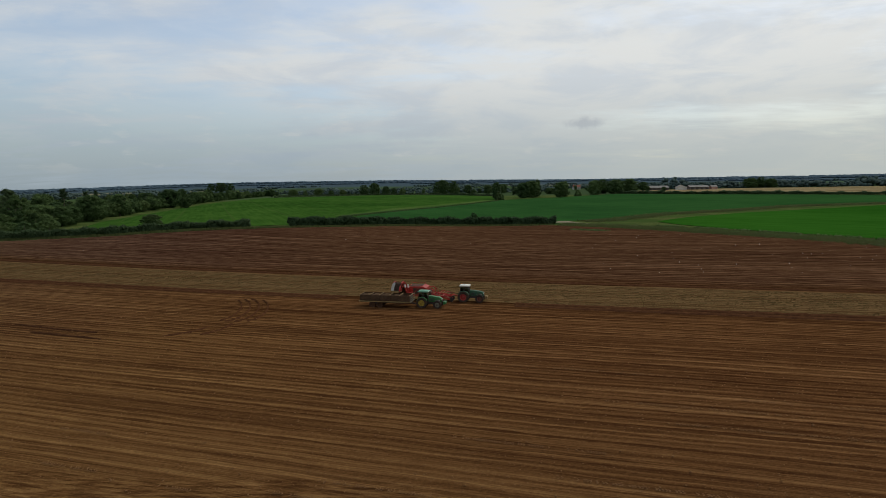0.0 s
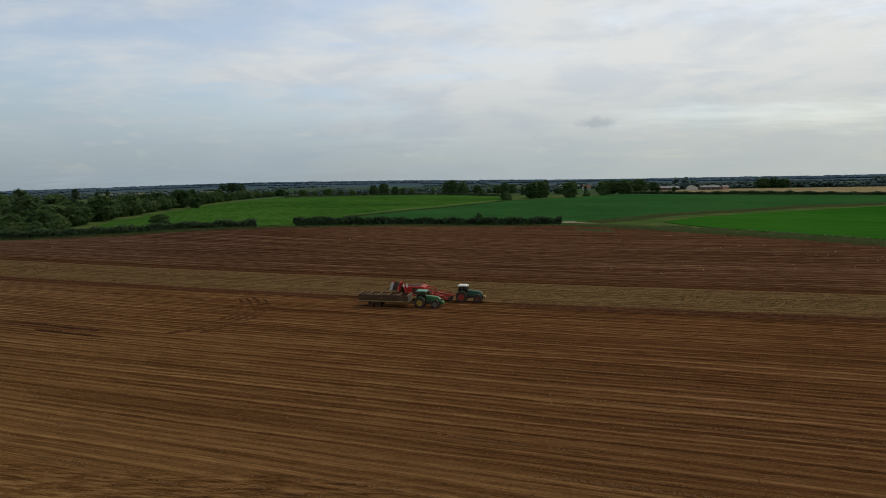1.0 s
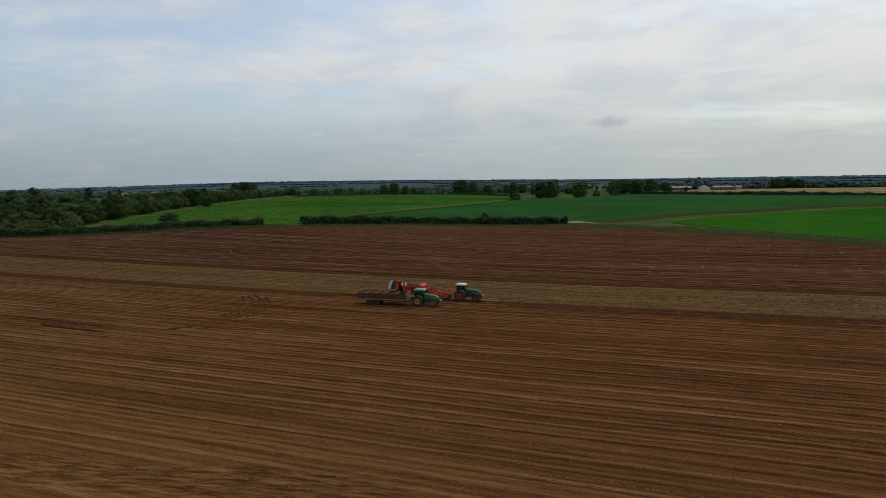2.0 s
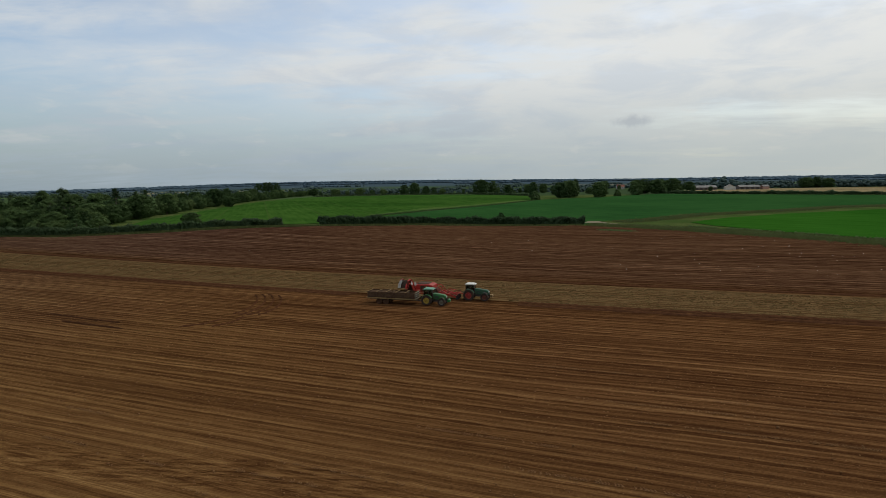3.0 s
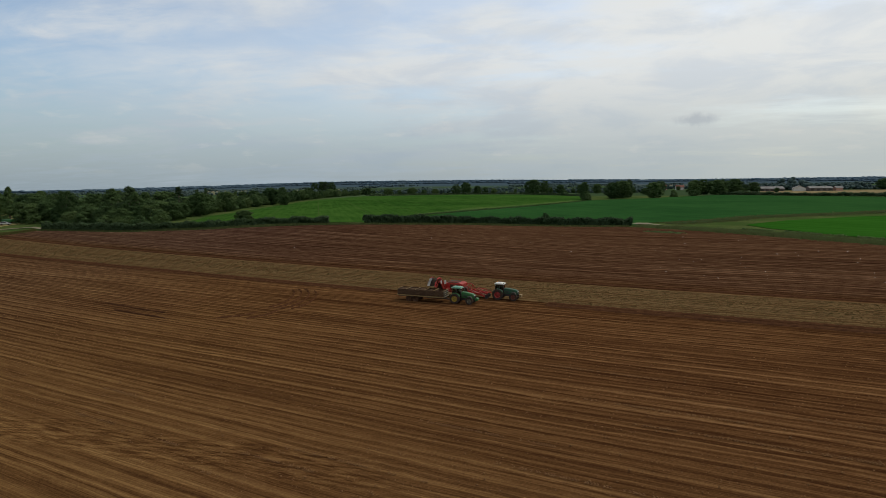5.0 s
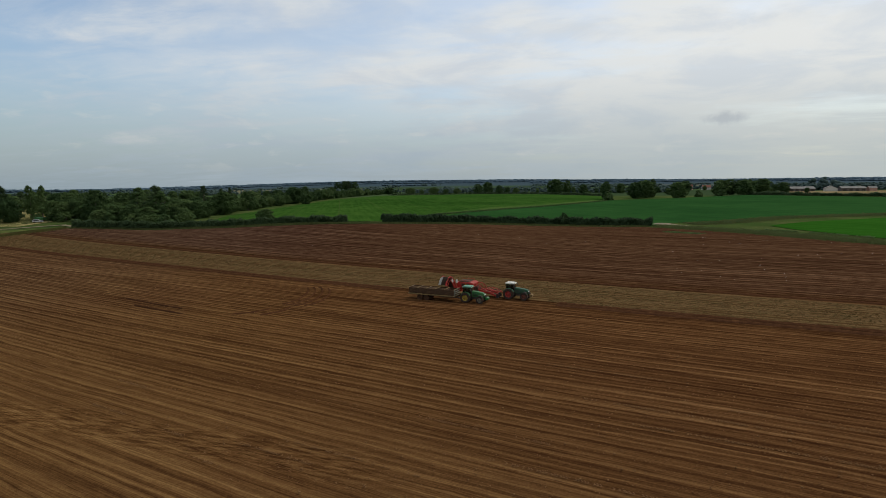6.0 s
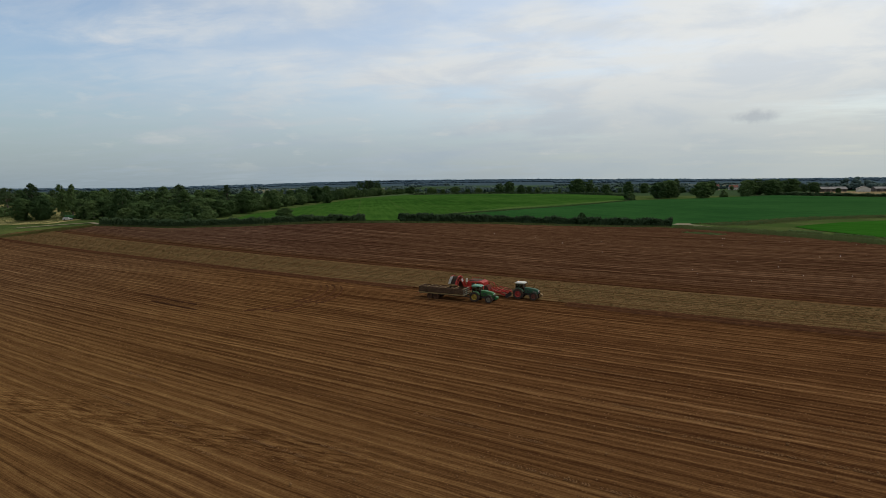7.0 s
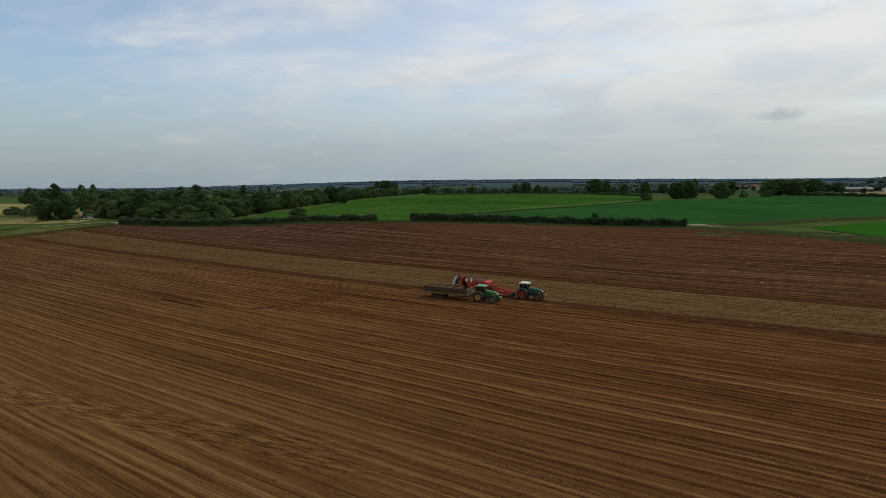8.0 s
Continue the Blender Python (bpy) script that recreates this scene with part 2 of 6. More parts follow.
def ground_material():
    m, n = material("rough_grassland")
    pos = n.add("ShaderNodeTexCoord").outputs["Object"]
    x, y, z = n.split(pos)
    a, b, c = n.noise(pos, 0.05, 5.0), n.noise(pos, 0.9, 5.0, 0.65), n.noise(pos, 6.0, 4.0, 0.7)
    near = n.mix(n.span(a, 0.38, 0.64), rgb(0.040, 0.076, 0.018), rgb(0.088, 0.108, 0.034))
    near = n.mix(n.span(b, 0.35, 0.7), near, rgb(0.052, 0.070, 0.020))
    cell = n.add("ShaderNodeTexVoronoi", Vector=n.add("ShaderNodeMapping", Vector=pos, Scale=(0.0032, 0.0024, 0.0)).outputs[0], Scale=1.0, Randomness=0.9)
    tint = n.split(cell.outputs["Color"])
    far = n.mix(n.span(tint[0], 0.35, 0.5), rgb(0.038, 0.062, 0.028), rgb(0.052, 0.084, 0.032))
    far = n.mix(n.span(tint[1], 0.80, 0.84), far, rgb(0.15, 0.14, 0.09))
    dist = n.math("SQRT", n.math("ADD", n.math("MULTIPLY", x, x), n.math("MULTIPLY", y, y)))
    # distance haze painted into the ground colour: bluer beyond 1.9 km
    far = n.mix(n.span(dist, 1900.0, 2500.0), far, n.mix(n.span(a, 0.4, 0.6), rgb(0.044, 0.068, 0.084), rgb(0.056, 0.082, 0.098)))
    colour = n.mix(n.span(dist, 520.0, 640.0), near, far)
    colour = n.mix(n.math("MULTIPLY", n.math("SUBTRACT", c, 0.5), 0.5), colour, rgb(0.09, 0.10, 0.04))
    finish(n, colour, 0.95, n.math("ADD", b, c), 0.6, 0.25, Specular_IOR_Level=0.0)
    return m


def crop_material(name, dark, light, turn, spacing, stain, stripe=0.0):
    """A standing crop: drill rows along one direction, broad patches of growth."""
    m, n = material(name)
    pos = n.add("ShaderNodeTexCoord").outputs["Object"]
    run = n.add("ShaderNodeMapping", Vector=pos, Rotation=(0, 0, radians(turn)), Scale=(1.0, 1.0, 0.0)).outputs[0]
    x, y, z = n.split(run)
    broad, mid, fine = n.noise(pos, 0.012, 4.0), n.noise(n.vec(n.math("MULTIPLY", x, 0.02), n.math("MULTIPLY", y, 0.5)), 1.0, 4.0, 0.6), n.noise(pos, 2.2, 4.0, 0.7)
    lane = n.math("ABSOLUTE", n.math("SUBTRACT", n.math("FRACT", n.math("DIVIDE", y, spacing)), 0.5))
    tone = n.math("ADD", n.math("MULTIPLY", n.span(broad, 0.35, 0.65), 0.5), n.math("MULTIPLY", n.span(mid, 0.3, 0.7), 0.5))
    tone = n.math("ADD", tone, n.math("MULTIPLY", n.math("SUBTRACT", fine, 0.5), 0.9))
    grown = n.noise(n.vec(n.math("MULTIPLY", x, 0.05), n.math("MULTIPLY", y, 0.16)), 1.0, 5.0, 0.65)
    tone = n.math("ADD", tone, n.math("MULTIPLY", n.math("SUBTRACT", grown, 0.5), 1.5))
    if stripe:
        band = n.math("SINE", n.math("ADD", n.math("MULTIPLY", y, 2 * math.pi / stripe), n.math("MULTIPLY", broad, 5.0)))
        tone = n.math("ADD", tone, n.span(band, -0.15, 0.15, -0.45, 0.55))
    colour = n.mix(tone, dark, light)
    colour = n.mix(n.span(lane, 0.022, 0.008, 0.0, 0.55), colour, stain)
    finish(n, colour, 0.85, n.math("ADD", fine, mid), 0.6, 0.2, Specular_IOR_Level=0.0)
    return m


def leaf_material(name, dark, light, bumpy=0.0):
    m, n = material(name)
    who = n.add("ShaderNodeObjectInfo").outputs["Random"]
    isle = n.add("ShaderNodeNewGeometry").outputs["Random Per Island"]
    pos = n.add("ShaderNodeTexCoord").outputs["Object"]
    tone = n.math("ADD", n.math("MULTIPLY", who, 0.75), n.math("MULTIPLY", isle, 0.12))
    tone = n.math("ADD", tone, n.math("MULTIPLY", n.math("SUBTRACT", n.noise(pos, 0.5, 3.0), 0.42), 0.5))
    colour = n.mix(tone, dark, light)
    front = n.add("ShaderNodeBsdfPrincipled", Base_Color=colour, Roughness=0.8, Specular_IOR_Level=0.05)
    thin = n.add("ShaderNodeBsdfTranslucent", Color=colour)
    n.add("ShaderNodeOutputMaterial", Surface=n.add("ShaderNodeMixShader", i0=0.42, i1=front, i2=thin))
    return m


def plain_material(name, colour, rough=0.5, metal=0.0, dirt=None, amount=0.4, scale=3.0, vary=0.0, shine=0.3):
    """Paint, metal, rubber or wood with dust and wear in two sizes."""
    m, n = material(name)
    pos = n.add("ShaderNodeTexCoord").outputs["Object"]
    a, b = n.noise(pos, scale, 5.0, 0.6), n.noise(pos, scale * 9, 4.0, 0.65)
    dirt = dirt or rgb(0.11, 0.062, 0.032)
    mask = n.math("MULTIPLY", n.span(n.math("ADD", n.math("MULTIPLY", a, 0.7), n.math("MULTIPLY", b, 0.3)), 0.38, 0.68), amount)
    base = colour
    if vary:
        who = n.add("ShaderNodeObjectInfo").outputs["Random"]
        base = n.mix(n.math("MULTIPLY", who, vary), colour, rgb(colour[0] * 0.55, colour[1] * 0.55, colour[2] * 0.55))
    colour = n.mix(mask, base, dirt)
    finish(n, colour, n.math("MULTIPLY_ADD", mask, 0.5, rough, True), b, 0.12, 0.01, Metallic=metal, Specular_IOR_Level=shine)
    return m


def bark_material():
    m, n = material("bark")
    pos = n.add("ShaderNodeTexCoord").outputs["Object"]
    g = n.noise(n.add("ShaderNodeMapping", Vector=pos, Scale=(4, 4, 0.7)).outputs[0], 3.0, 5.0, 0.6)
    finish(n, n.mix(g, rgb(0.05, 0.04, 0.03), rgb(0.16, 0.13, 0.10)), 0.9, g, 0.8, 0.05)
    return m


def glass_material():
    m, n = material("tinted_glass")
    finish(n, rgb(0.38, 0.46, 0.43), 0.05, Transmission_Weight=1.0, IOR=1.45)
    return m


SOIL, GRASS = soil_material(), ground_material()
CROP_BRIGHT = crop_material("grass_ley", rgb(0.016, 0.052, 0.008), rgb(0.044, 0.100, 0.016), 63, 24.0, rgb(0.05, 0.075, 0.02))
CROP_DARK = crop_material("beet_leaf", rgb(0.015, 0.054, 0.014), rgb(0.028, 0.084, 0.021), 40, 24.0, rgb(0.025, 0.055, 0.02))
CROP_VIVID = crop_material("young_grass", rgb(0.014, 0.064, 0.006), rgb(0.028, 0.100, 0.011), 40, 12.0, rgb(0.045, 0.12, 0.01))
STUBBLE = crop_material("barley_stubble", rgb(0.115, 0.080, 0.034), rgb(0.270, 0.215, 0.115), 62, 30.0, rgb(0.36, 0.30, 0.20), 62.0)
VERGE_GRASS = crop_material("verge_grass", rgb(0.034, 0.072, 0.014), rgb(0.110, 0.116, 0.036), 20, 7.0, rgb(0.12, 0.10, 0.045))
STRIP_GRASS = crop_material("pale_strip_grass", rgb(0.030, 0.078, 0.014), rgb(0.075, 0.115, 0.030), 60, 9.0, rgb(0.05, 0.07, 0.02))
DRY_GRASS = crop_material("dry_meadow", rgb(0.105, 0.110, 0.034), rgb(0.330, 0.270, 0.115), 80, 60.0, rgb(0.10, 0.11, 0.04))
SAND = plain_material("sandy_track", rgb(0.20, 0.155, 0.088), 0.95, 0, rgb(0.10, 0.10, 0.045), 0.75, 0.35)
LEAF = leaf_material("leaf", rgb(0.044, 0.080, 0.030), rgb(0.092, 0.142, 0.048))
LEAF_PALE = leaf_material("leaf_pale", rgb(0.060, 0.104, 0.036), rgb(0.132, 0.184, 0.064))
LEAF_DARK = leaf_material("leaf_dark", rgb(0.038, 0.064, 0.030), rgb(0.078, 0.116, 0.050))
# both far leaf colours are paled and blued: distance haze painted in
LEAF_FAR_HAZED = leaf_material("leaf_far_hazed", rgb(0.078, 0.116, 0.104), rgb(0.110, 0.155, 0.134))
LEAF_RIDGE_HAZE = leaf_material("leaf_ridge_haze", rgb(0.108, 0.164, 0.204), rgb(0.120, 0.178, 0.220))
STRAW = leaf_material("dry_grass_blades", rgb(0.058, 0.090, 0.026), rgb(0.150, 0.152, 0.062))
YELLOW_GRASS = leaf_material("yellow_grass_blades", rgb(0.090, 0.088, 0.026), rgb(0.220, 0.185, 0.070))
BARK = bark_material()


# ---------------------------------------------------------------- mesh helpers
def part(name, bm, mat, parent=None, label="", smooth_faces=False):
    me = bpy.data.meshes.new(name)
    if smooth_faces:
        for f in bm.faces:
            f.smooth = True
    bm.to_mesh(me)
    bm.free()
    me.materials.append(mat)
    ob = new(name, me)
    ob.parent = parent
    if label:
        tagged(ob, label)
    return ob


def from_arrays(name, verts, faces, mat, parent=None, smooth_faces=False):
    """A mesh from numpy arrays: verts n x 3, faces m x 3 or m x 4."""
    me = bpy.data.meshes.new(name)
    verts, faces = np.asarray(verts, np.float32), np.asarray(faces, np.int32)
    k = faces.shape[1]
    me.vertices.add(len(verts)), me.loops.add(faces.size), me.polygons.add(len(faces))
    me.vertices.foreach_set("co", verts.ravel())
    me.loops.foreach_set("vertex_index", faces.ravel())
    me.polygons.foreach_set("loop_start", np.arange(0, faces.size, k, dtype=np.int32))
    me.polygons.foreach_set("use_smooth", np.full(len(faces), smooth_faces))
    me.update(calc_edges=True)
    me.materials.append(mat)
    ob = new(name, me)
    ob.parent = parent
    return ob


def grid_faces(nx, ny):
    i = np.arange(nx * ny).reshape(ny, nx)
    return np.stack([i[:-1, :-1], i[:-1, 1:], i[1:, 1:], i[1:, :-1]], -1).reshape(-1, 4)


def sheet(name, poly, mat, lift, step, label, category):
    """A piece of land with the outline poly, draped over the ground."""
    bm = bmesh.new()
    bm.faces.new([bm.verts.new((x, y, 0)) for x, y in poly])
    for axis in (0, 1):
        lo, hi = min(p[axis] for p in poly), max(p[axis] for p in poly)
        k = math.ceil(lo / step) * step
        while k < hi:
            no = (1, 0, 0) if axis == 0 else (0, 1, 0)
            bmesh.ops.bisect_plane(bm, geom=bm.verts[:] + bm.edges[:] + bm.faces[:], plane_co=(k, k, 0), plane_no=no, dist=1e-4)
            k += step
    bmesh.ops.triangulate(bm, faces=bm.faces[:])
    bmesh.ops.recalc_face_normals(bm, faces=bm.faces[:])
    for v in bm.verts:
        v.co.z = float(land(v.co.x, v.co.y)) + lift
    if sum(f.normal.z for f in bm.faces) < 0:
        bmesh.ops.reverse_faces(bm, faces=bm.faces[:])
    return tagged(part(name, bm, mat), label, category, kind="structure")


# ---------------------------------------------------------------- land
BROWN = [(-216, 60), (-222, 140), (-226, 162), (-199.6, 176.6), (-155.9, 171.5), (-115.4, 170.4), (-75.3, 178.9), (-28.2, 200.2), (29.7, 214.5), (43, 203.8), (57.3, 190.5), (76.9, 169.1), (101.8, 142.4), (154.4, 93.1), (230, 20), (230, -140), (-216, -140)]


def build_ground():
    t = np.concatenate([np.arange(0, 1000, 12.5), np.geomspace(1000, 4950, 18)])
    axis = np.concatenate([-t[:0:-1], t])
    x, y = np.meshgrid(axis, axis)
    x, y = x.ravel(), y.ravel()
    z = land(x, y)
    field = np.array([inside(a, b, BROWN) for a, b in zip(x, y)])
    z = z - 0.12
    z[field & (np.hypot(x, y) < 400)] -= 0.14
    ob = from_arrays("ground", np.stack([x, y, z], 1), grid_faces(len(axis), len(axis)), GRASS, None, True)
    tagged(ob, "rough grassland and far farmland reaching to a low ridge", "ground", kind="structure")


def build_ploughland():
    """The ploughed field: fine ridges where the rows are near, coarser behind."""
    rs = np.concatenate([np.arange(-200, 14, 2.0), np.arange(14, 118, 0.18), np.arange(118, 190, 0.6), np.arange(190, 262, 1.5)])
    xs = np.concatenate([np.arange(-232, -130, 4.0), np.arange(-130, 92, 1.5), np.arange(92, 236, 4.0)])
    x, r = np.meshgrid(xs, rs)
    y = y_on_row(r, x)
    # beds of differing height, ridges every 0.9 m, clods along them
    rng = np.random.default_rng(5)
    lift = np.interp(r + 0.5 * np.sin(x * 0.045 + r * 0.05), np.arange(-210, 280, 0.9), rng.normal(0, 0.012, len(np.arange(-210, 280, 0.9))))
    strong = np.interp(r, np.arange(-210, 280, 0.9), rng.uniform(0.026, 0.062, len(np.arange(-210, 280, 0.9)))) * (0.75 + 0.25 * np.sin(x * 0.07 + r * 1.7))
    ridge = strong * (0.6 * np.sin(2 * math.pi * (r + 0.10 * np.sin(x * 0.11 + r * 0.3)) / 0.9) + 0.7 * np.sin(2 * math.pi * r / 1.8))
    rough = rng.normal(0, 0.030, x.shape)
    fade = np.where((r > 18) & (r < 118), 0.6 + 0.4 * smooth((r - 26) / 32), 0.5)
    z = land(x, y) + 0.06 + (lift + ridge + rough) * fade
    ok = np.array([inside(a, b, BROWN) for a, b in zip(x.ravel(), y.ravel())])
    f = grid_faces(len(xs), len(rs))
    f = f[ok[f].any(axis=1)]
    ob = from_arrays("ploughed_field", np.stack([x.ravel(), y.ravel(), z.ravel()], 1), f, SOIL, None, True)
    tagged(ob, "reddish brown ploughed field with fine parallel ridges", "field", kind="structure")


build_ground()
build_ploughland()
sheet("field_1", [(-132, 190), (-77.1, 192.2), (-70, 197.6), (-54, 201.1), (-47.2, 314.8), (-23.7, 360.1), (12, 432.8), (10, 560), (-60, 715), (-160, 780), (-252, 640), (-222, 450), (-197, 337), (-186, 286), (-175, 246), (-161, 217), (-152, 199)], CROP_BRIGHT, 0.03, 14, "mid green grass field with faint tramlines on a rise", "field")
sheet("field_2", [(-62.9, 197.6), (-28.2, 213.6), (33.2, 224.3), (33.2, 233.2), (59.1, 250.5), (88.1, 275.7), (133.4, 299.9), (176.3, 327.7), (237.5, 344.7), (420, 366), (460, 395), (300, 433), (187, 524), (142, 590), (66, 480), (12, 429.5), (-24.5, 356.2), (-45.6, 311)], CROP_DARK, 0.07, 14, "dark blue-green leafy crop field", "field")
sheet("field_3", [(72.4, 228.7), (76, 211.8), (88.4, 186.9), (111.6, 152.2), (262, 32), (420, 60), (440, 360), (235.9, 328.4), (126.4, 276.7), (94.3, 254.5), (79.5, 238.6)], CROP_VIVID, 0.05, 14, "vivid green young grass field", "field")
sheet("field_4", [(165, 640), (230, 592), (306, 446), (470, 405), (900, 560), (860, 960), (640, 985), (330, 960), (235, 860)], STUBBLE, 0.20, 24, "straw-coloured cut barley field in strips", "field")
sheet("meadow", [(-238, 182), (-233.8, 213.1), (-255.2, 255.4), (-380, 330), (-560, 330), (-560, 190), (-300, 176)], DRY_GRASS, 0.04, 14, "dry yellow meadow with rough grass", "meadow")
sheet("track_1", [(31.5, 228.7), (34.1, 236.7), (38.6, 236.7), (39.5, 231.4), (47.5, 217.2), (45.3, 215.4), (36.8, 227.8)], SAND, 0.10, 6, "pale sandy farm track at the field gate", "track")
sheet("track_2", [(-244, 170), (-232, 176.5), (-216, 184.5), (-206, 180.7), (-205, 182.4), (-216, 186.9), (-233, 178.6), (-244, 172)], SAND, 0.10, 6, "pale sandy farm track beside the meadow", "track")
sheet("track_3", [(98, 155.2), (96.6, 154.6), (101.2, 145.0), (112, 132), (113.4, 132.6), (102.4, 146)], SAND, 0.16, 6, "pale bare track along the edge of the ploughland", "track")
sheet("verge", [(-330, 118), (-224, 136), (-229, 160), (-214, 177), (-256, 160), (-330, 163)], VERGE_GRASS, 0.06, 10, "green grass verge at the corner of the ploughland", "verge")
sheet("grass_strip", [(-73.6, 238.8), (-69.2, 238.7), (-51.6, 318.9), (-29.6, 365.6), (5, 438), (12, 430.6), (-23.5, 353.6), (-45.5, 307.2), (-59.8, 259.1)], STRIP_GRASS, 0.11, 10, "pale grassy strip between two green fields", "verge")

# ---------------------------------------------------------------- vegetation
def clump_leaves(rng, centres, radii, per, size, squash=0.8, heart=None):
    """Small four-cornered leaf sprays round many clumps, turned outwards from the heart of the crown: verts and faces."""
    n = len(centres) * per
    c = np.repeat(centres, per, axis=0)
    r = np.repeat(radii, per)
    d = rng.normal(size=(n, 3))
    d /= np.linalg.norm(d, axis=1, keepdims=True)
    p = c + d * (r * rng.uniform(0.55, 1.28, n))[:, None] * np.array([1, 1, squash])
    out = np.tile([0.0, 0.0, 1.0], (n, 1)) if heart is None else p - np.asarray(heart)
    out /= np.linalg.norm(out, axis=1, keepdims=True) + 1e-6
    nrm = d * 0.35 + out * 0.65 + rng.normal(0, 0.33, (n, 3))
    nrm /= np.linalg.norm(nrm, axis=1, keepdims=True)
    a = np.cross(nrm, rng.normal(size=(n, 3)))
    a /= np.linalg.norm(a, axis=1, keepdims=True)
    b = np.cross(nrm, a)
    s = size * rng.uniform(0.6, 1.3, n)[:, None]
    v = np.stack([p - a * s, p - b * s * 0.55 + nrm * s * 0.2, p + a * s, p + b * s * 0.55 + nrm * s * 0.2], 1).reshape(-1, 3)
    return v, np.arange(4 * n).reshape(-1, 4)


BALL = bmesh.new()
bmesh.ops.create_icosphere(BALL, subdivisions=1, radius=1)
BALL_V = np.array([v.co[:] for v in BALL.verts])
BALL_F = np.array([[v.index for v in f.verts] for f in BALL.faces])
BALL.free()
BALL = bmesh.new()
bmesh.ops.create_icosphere(BALL, subdivisions=2, radius=1)
BALL2_V = np.array([v.co[:] for v in BALL.verts])
BALL2_F = np.array([[v.index for v in f.verts] for f in BALL.faces])
BALL.free()


def lumps(rng, centres, radii, squash, fine=False, rough=0.16):
    """Uneven balls, as the dense inside of a crown: verts and triangles, doubled corner so that they go with the leaves."""
    bv, bf = (BALL2_V, BALL2_F) if fine else (BALL_V, BALL_F)
    k, n = len(bv), len(centres)
    v = bv[None] * (radii[:, None, None] * (1 + rng.normal(0, rough, (n, k, 1)))) * np.array([1, 1, squash]) + centres[:, None]
    f = bf[None] + (np.arange(n) * k)[:, None, None]
    return v.reshape(-1, 3), f.reshape(-1, 3)


def crown_mesh(name, rng, centres, radii, per, size, mat, parent, squash=0.8, heart=None, core=0.66):
    lv, lf = clump_leaves(rng, centres, radii, per, size, squash, heart)
    bv, bf = lumps(rng, centres, radii * core, squash, False, 0.22)
    v = np.concatenate([lv, bv])
    f = np.concatenate([np.concatenate([lf[:, [0, 1, 2]], lf[:, [0, 2, 3]]]), bf + len(lv)])
    return from_arrays(name, v, f, mat, parent)


def limb(bm, points, radii, sides=7):
    """A tapered, bent branch."""
    rings = []
    for k, (p, r) in enumerate(zip(points, radii)):
        p = Vector(p)
        t = (Vector(points[min(k + 1, len(points) - 1)]) - Vector(points[max(k - 1, 0)])).normalized()
        u = t.orthogonal().normalized()
        w = t.cross(u)
        rings.append([bm.verts.new(p + (u * math.cos(a) + w * math.sin(a)) * r) for a in (2 * math.pi * i / sides for i in range(sides))])
    for a, b in zip(rings, rings[1:]):
        for i in range(sides):
            bm.faces.new((a[i], a[(i + 1) % sides], b[(i + 1) % sides], b[i]))
    bm.faces.new(rings[-1])
    bm.faces.new(rings[0][::-1])


